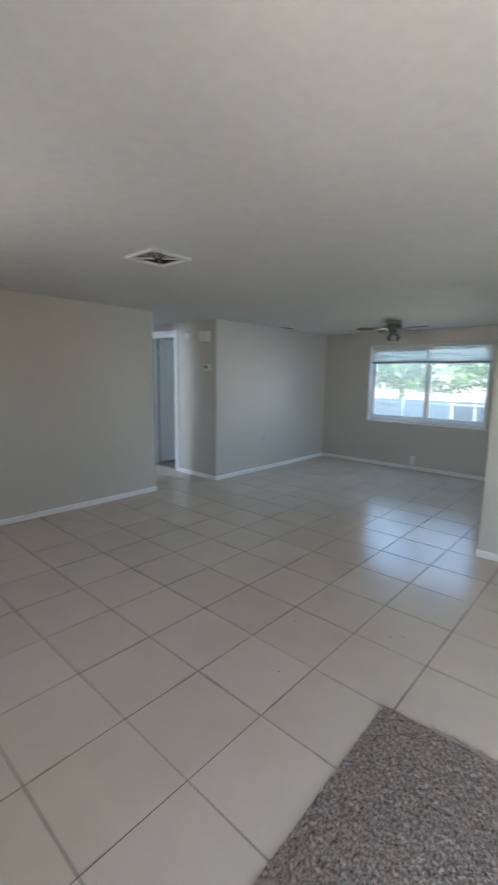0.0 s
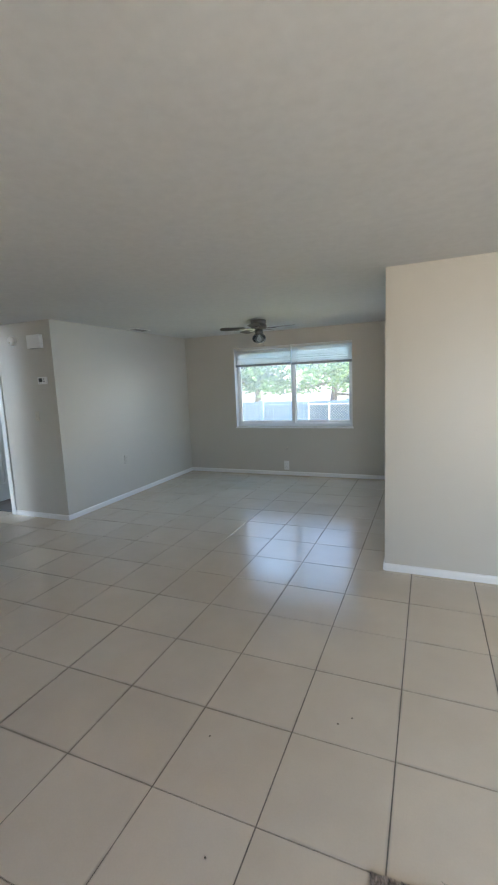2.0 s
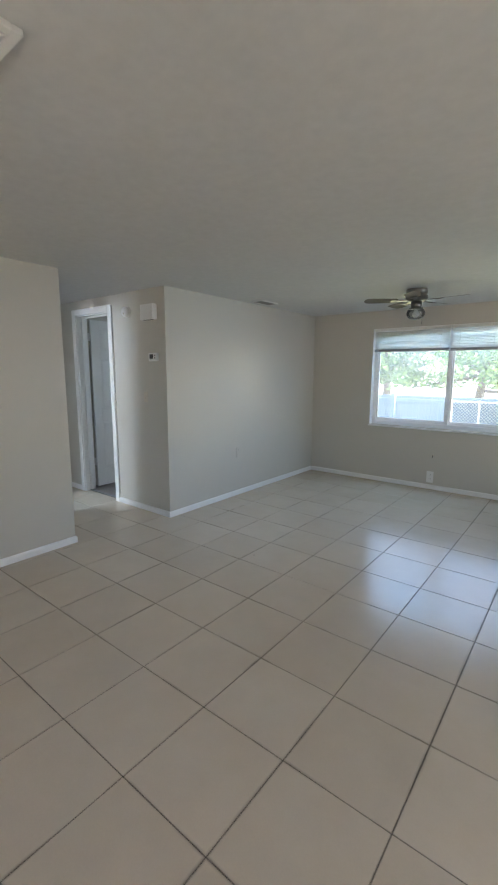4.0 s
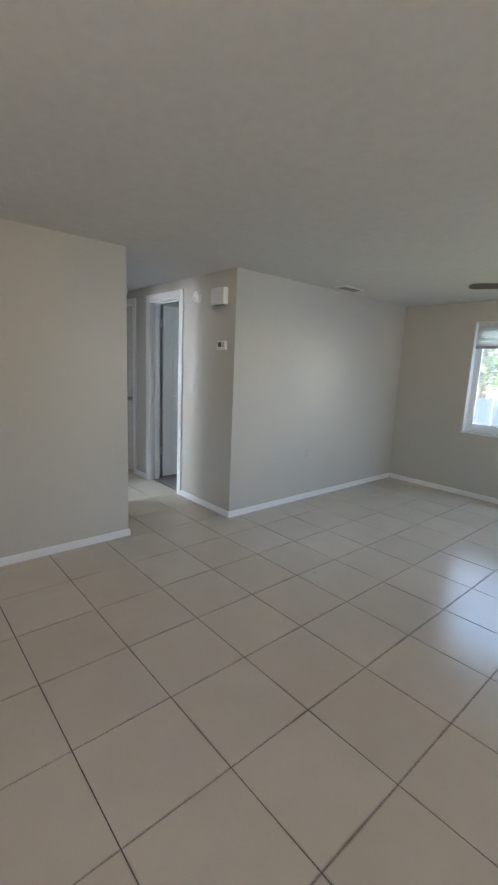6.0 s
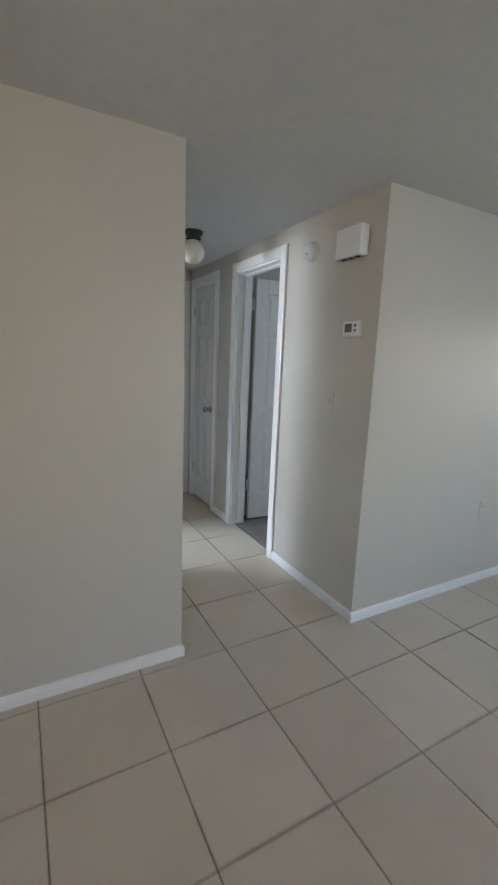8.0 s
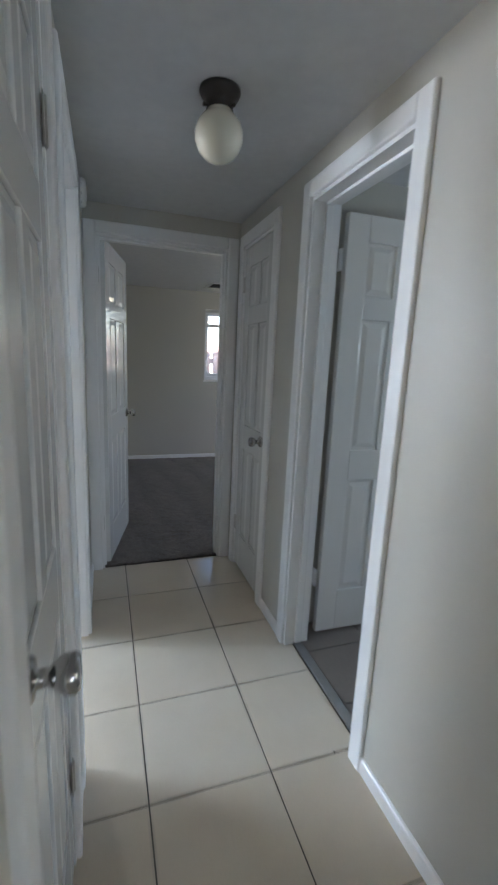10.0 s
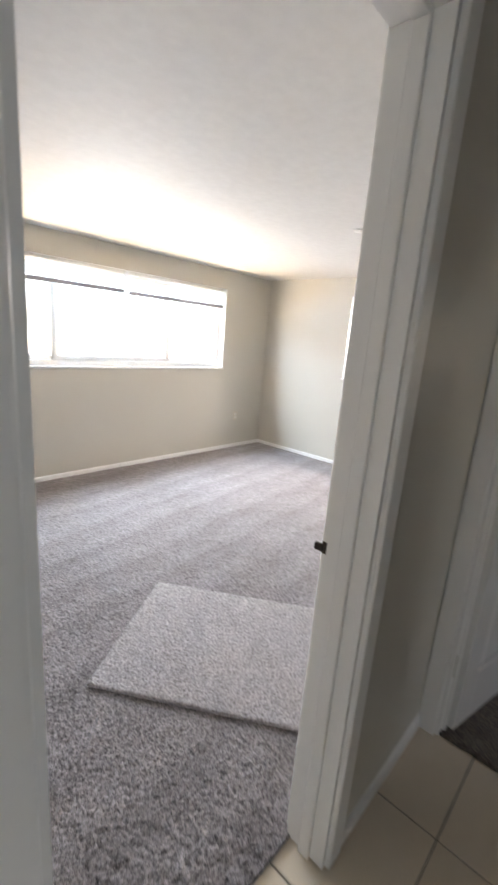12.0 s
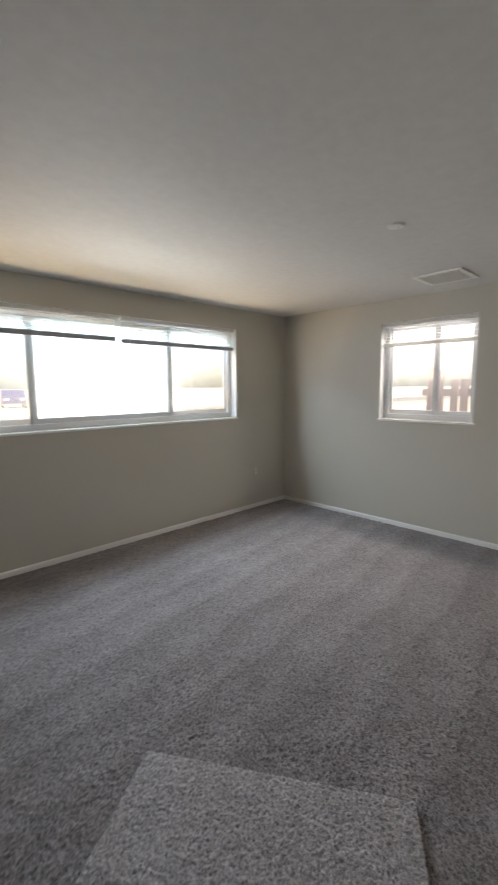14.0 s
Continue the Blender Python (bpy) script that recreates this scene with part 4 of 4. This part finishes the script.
def picket_fence(x, y0, y1, top):
    t = base("fence", pose(x, 0, G), "brown wooden picket fence with gaps, paled for window haze", "fence")
    y = y0
    while y < y1:
        w = random.uniform(0.088, 0.102)
        z = top - G + random.uniform(-0.04, 0.04)
        bm = B()
        shape = ((-w / 2, 0.02), (w / 2, 0.02), (w / 2, z - 0.05), (w / 4, z), (-w / 4, z), (-w / 2, z - 0.05))
        front, back = ([bm.verts.new((d, *p)) for p in shape] for d in (0.018, 0.0))
        bm.faces.new(front)
        bm.faces.new(back[::-1])
        for n in range(6):
            bm.faces.new((front[n], back[n], back[(n + 1) % 6], front[(n + 1) % 6]))
        bmesh.ops.recalc_face_normals(bm, faces=bm.faces)
        p = part("picket", bm, FENCE_WOOD, t)
        p.location = (0, y, 0)
        p.rotation_euler = (radians(random.uniform(-1.2, 1.2)), 0, 0)
        y += w + random.uniform(0.03, 0.06)
    for z in (0.35, top - G - 0.35):
        part("rail", box(B(), -0.04, -0.001, y0 - 0.1, y1, z, z + 0.085, 0.004), FENCE_WOOD, t)
    for yy in np.arange(y0, y1, 2.2):
        part("post", box(B(), -0.13, -0.04, yy - 0.045, yy + 0.045, 0, top - G, 0.006), FENCE_WOOD, t)


def tree(x, y, height, low, spread, leaves, seed):
    rng = random.Random(seed)
    t = base("tree", pose(x, y, G), "leafy green yard tree with low hanging branches", "tree", "trees behind the yard")
    bm = B()

    def limb(p, d, r, length, n=6):
        rings = []
        for i in range(n + 1):
            f = i / n
            q = p + d * (length * f) + Vector((rng.gauss(0, 0.04), rng.gauss(0, 0.04), 0)) * length * f
            side = d.orthogonal().normalized()
            up = d.cross(side).normalized()
            rr = r * (1 - 0.7 * f)
            rings.append(([bm.verts.new(q + (side * math.cos(a) + up * math.sin(a)) * rr) for a in (2 * math.pi * k / 8 for k in range(8))], q))
        for (a, _), (b, _) in zip(rings, rings[1:]):
            for k in range(8):
                bm.faces.new((a[k], a[(k + 1) % 8], b[(k + 1) % 8], b[k]))
        return [q for _, q in rings]
    trunk = limb(Vector((0, 0, 0)), Vector((rng.uniform(-0.1, 0.1), rng.uniform(-0.1, 0.1), 1)).normalized(), 0.17, height * 0.6)
    tips = []
    for k in range(11):
        a = 2 * math.pi * k / 11 + rng.uniform(-0.3, 0.3)
        s = trunk[rng.randint(2, 6)]
        tips += limb(s, Vector((math.cos(a), math.sin(a), rng.uniform(-0.25, 0.9))).normalized(), 0.055, spread * rng.uniform(0.6, 1.05))[2:]
    bmesh.ops.recalc_face_normals(bm, faces=bm.faces)
    part("trunk", bm, BARK, t, "", True)
    verts, faces = [], []
    clumps = [(q + Vector((rng.gauss(0, 0.3), rng.gauss(0, 0.3), rng.gauss(0, 0.25))), rng.uniform(0.28, 0.62)) for q in tips for _ in range(3)]
    clumps += [(Vector((rng.uniform(-spread, spread), rng.uniform(-spread, spread), rng.uniform(low - G, low - G + 0.9))), rng.uniform(0.25, 0.5)) for _ in range(22)]
    for _ in range(leaves):
        c, r = clumps[rng.randrange(len(clumps))]
        p = c + Vector((rng.gauss(0, 1), rng.gauss(0, 1), rng.gauss(0, 0.8))) * r * 0.55
        if p.z < low - G - 0.25:
            continue
        a = Vector((rng.gauss(0, 1), rng.gauss(0, 1), rng.gauss(0, 0.6))).normalized() * rng.uniform(0.065, 0.12)
        b = a.orthogonal().normalized() * a.length * 0.45
        b.rotate(Matrix.Rotation(rng.uniform(0, 6.28), 3, a.normalized()))
        k = len(verts)
        verts += [p - a, p + b, p + a, p - b]
        faces.append((k, k + 1, k + 2, k + 3))
    me = bpy.data.meshes.new("crown")
    me.from_pydata([tuple(v) for v in verts], [], faces)
    me.materials.append(LEAF)
    o = new("crown", me)
    o.parent = t


def far_house(x, y, wx, wy):
    t = base("house", pose(x, y, G), "pale stucco neighbouring bungalow behind the trees", "house")
    part("wall", box(B(), -wx / 2, wx / 2, -wy / 2, wy / 2, 0, 2.7), STUCCO, t)
    bm = B()
    q = [bm.verts.new(p) for p in ((-wx / 2 - 0.5, -wy / 2 - 0.5, 2.702), (wx / 2 + 0.5, -wy / 2 - 0.5, 2.702), (wx / 2 + 0.5, wy / 2 + 0.5, 2.702), (-wx / 2 - 0.5, wy / 2 + 0.5, 2.702), (-wx / 2 + 3, 0, 4.2), (wx / 2 - 3, 0, 4.2))]
    for f in ((0, 1, 5, 4), (2, 3, 4, 5), (1, 2, 5), (3, 0, 4), (3, 2, 1, 0)):
        bm.faces.new([q[i] for i in f])
    part("roof", bm, SHINGLE, t, "grey shingled hip roof")
    for xx in (-wx / 4, wx / 5):
        wdw = part("window", box(B(), xx - 0.75, xx + 0.75, -wy / 2 - 0.04, -wy / 2 + 0.02, 0.95, 2.1, 0.01), VINYL, t)
        part("glass", box(B(), xx - 0.68, xx + 0.68, -wy / 2 - 0.046, -wy / 2 - 0.041, 1.02, 2.03), CAR_GLASS, wdw)


def parked_car(x, y, rz, paint, label):
    t = base("car", pose(x, y, G + 0.012, 0, 0, rz), label, "car", "parked cars")
    side = [(-2.2, 0.35), (-2.2, 0.75), (-1.9, 0.88), (-1.35, 0.92), (-0.75, 1.40), (0.75, 1.44), (1.55, 0.95), (2.1, 0.85), (2.2, 0.6), (2.2, 0.35)]
    bm = B()
    f = bm.faces.new([bm.verts.new((px, -0.86, pz)) for px, pz in side])
    g = bmesh.ops.extrude_face_region(bm, geom=[f])
    for v in g["geom"]:
        if isinstance(v, bmesh.types.BMVert):
            v.co.y = 0.86
    bmesh.ops.recalc_face_normals(bm, faces=bm.faces)
    bmesh.ops.bevel(bm, geom=list(bm.edges), offset=0.06, segments=2, profile=0.5, affect="EDGES")
    part("body", bm, paint, t, "", True)
    for s in (-1, 1):
        bm = B()
        f = bm.faces.new([bm.verts.new((px, s * 0.868, pz)) for px, pz in ((-1.1, 0.98), (-0.68, 1.33), (0.70, 1.36), (1.25, 0.98))])
        bmesh.ops.solidify(bm, geom=[f], thickness=0.01)
        part("side_window", bm, CAR_GLASS, t)
        for px in (-1.35, 1.35):
            w = part("wheel", lathe(B(), [(0, -0.10), (0.30, -0.10), (0.325, -0.07), (0.325, 0.07), (0.30, 0.10), (0, 0.10)], 28, Matrix.Translation((px, s * 0.80, 0.325)) @ Matrix.Rotation(radians(90), 4, "X")), RUBBER, t)
            part("rim", lathe(B(), [(0, -0.105), (0.19, -0.105), (0.2, -0.09), (0.2, 0.09), (0.19, 0.105), (0, 0.105)], 24, Matrix.Translation((px, s * 0.80, 0.325)) @ Matrix.Rotation(radians(90), 4, "X")), CHROME, w)
        part("headlight", box(B(), 2.13, 2.19, s * 0.55 - 0.16, s * 0.55 + 0.16, 0.62, 0.76, 0.02), WHITE_PLASTIC, t)
        part("tail_light", box(B(), -2.23, -2.15, s * 0.62 - 0.12, s * 0.62 + 0.12, 0.62, 0.78, 0.02), surface("red_lamp", (0.4, 0.02, 0.02), 0.2), t)


def chain_link_gate(x0, x1, y, z0, z1):
    """A low gate of crossed wires between thin white posts."""
    t = base("chain_link_gate", pose(0, y, G), "low chain-link gate with thin white posts", "gate")
    for x in (x0, (x0 + x1) / 2 - 0.05, x1):
        part("post", lathe(B(), [(0, 0), (0.014, 0), (0.014, z1 - G + 0.03), (0, z1 - G + 0.04)], 10, Matrix.Translation((x, 0, 0))), VINYL, t)
    part("top_rail", box(B(), x0, x1, -0.008, 0.008, z1 - G - 0.008, z1 - G + 0.008, 0.003), VINYL, t)
    bm = B()
    high = z1 - z0
    x = x0 - high
    while x < x1:
        for s in (-1, 1):
            ends = [(x, z0), (x + high, z1)] if s > 0 else [(x, z1), (x + high, z0)]
            (ax, az), (bx, bz) = ends
            if ax < x0:
                az, ax = az + s * (x0 - ax), x0
            if bx > x1:
                bz, bx = bz - s * (bx - x1), x1
            a, b = Vector((ax, 0.004 * s, az - G)), Vector((bx, 0.004 * s, bz - G))
            n = Vector((-(b - a).z, 0, (b - a).x)).normalized() * 0.004
            bm.faces.new([bm.verts.new(p) for p in (a - n, b - n, b + n, a + n)])
        x += 0.07
    bmesh.ops.solidify(bm, geom=list(bm.faces), thickness=0.004)
    part("wire_mesh", bm, VINYL, t, "pale crossed wires")


chain_link_gate(-0.42, 0.78, 8.80, 0.16, 0.78)
board_fence(9.0, -9.0, 9.0, 0.86)
picket_fence(-8.0, -2.16, 5.0, 1.60)
tree(-3.6, 13.2, 5.2, 1.25, 2.5, 8000, 3)
tree(-0.9, 14.2, 5.0, 1.15, 2.5, 8000, 5)
tree(-6.6, 15.5, 6.0, 1.3, 2.6, 7000, 8)
tree(2.4, 15.0, 5.5, 1.5, 2.4, 6000, 11)
far_house(-4.0, 28.0, 16.0, 8.0)
parked_car(-13.4, -38.5, 78, CAR_BLUE, "small dark violet car parked across the street")

# ---- tiles, laid last ----
def tile_mesh(wx, wy):
    bm = B()
    g, b = 0.0023, 0.0024
    z = (-0.0032, -0.0008, 0.0)
    rings = []
    for inset, zz in ((g, z[0]), (g, z[1]), (g + b, z[2])):
        rings.append([bm.verts.new(p) for p in ((inset, inset, zz), (wx - inset, inset, zz), (wx - inset, wy - inset, zz), (inset, wy - inset, zz))])
    for a, c in zip(rings, rings[1:]):
        for k in range(4):
            bm.faces.new((a[k], a[(k + 1) % 4], c[(k + 1) % 4], c[k]))
    bm.faces.new(rings[-1])
    return bm


TILED = [(LW, X1, Y0, PY), (TW, X1, PY, Y1), (HE, TW, HS, HN), (-2.2, -1.39, 0.085, HS), (-2.95, -2.2, 0.085, HS), (-2.7, -1.95, HN, HN + 0.05)]
whole = mesh_from("tile", tile_mesh(TILE, TILE), TILES)
cut = {}
for i in range(-10, 14):
    for j in range(-9, 11):
        x0, x1, y0, y1 = i * TILE, (i + 1) * TILE, j * TILE, (j + 1) * TILE
        if not any(x1 > r[0] + 0.004 and x0 < r[1] - 0.004 and y1 > r[2] + 0.004 and y0 < r[3] - 0.004 for r in TILED):
            continue
        if x1 < TW and y0 > HN and not (x0 > -2.75 and y0 < HN + 0.02):
            continue
        cx0, cx1, cy0, cy1 = max(x0, HE - 0.02), min(x1, X1 + 0.1), max(y0, Y0 - 0.1), min(y1, Y1 + 0.1)
        if x1 <= TW and y1 > HN:
            cy1 = min(cy1, HN + 0.043)
        size = (round(cx1 - cx0, 4), round(cy1 - cy0, 4))
        if min(size) < 0.01:
            continue
        if size == (TILE, TILE):
            me = whole
        else:
            if size not in cut:
                cut[size] = mesh_from("tile", tile_mesh(*size), TILES)
            me = cut[size]
        ob = new("tile", me)
        ob.location = (cx0, cy0, random.uniform(-0.0004, 0.0004))
        ob.parent = floor
# unseen flat roof and posts, added to keep sun from the east opening
fixed("sun_block_roof", box(B(), X1 + OUT, 9.4, Y0, Y1 + OUT, 2.32, 2.44), SHINGLE, "unseen flat roof added beside the house to block sun", "roof")
for yy in (Y0 + 0.1, 0.3, Y1):
    fixed("sun_block_post", box(B(), 9.2, 9.3, yy - 0.05, yy + 0.05, G, 2.32, 0.005), VINYL, "white square post under the added roof", "post")
bath = mesh_from("bath_tile", tile_mesh(0.33, 0.33), BATH_TILE)
for i in range(5):
    for j in range(8):
        ob = new("tile", bath)
        ob.location = (-2.75 + 0.33 * i - 0.12, HN + 0.090 + 0.33 * j, 0.004)
        ob.parent = floor
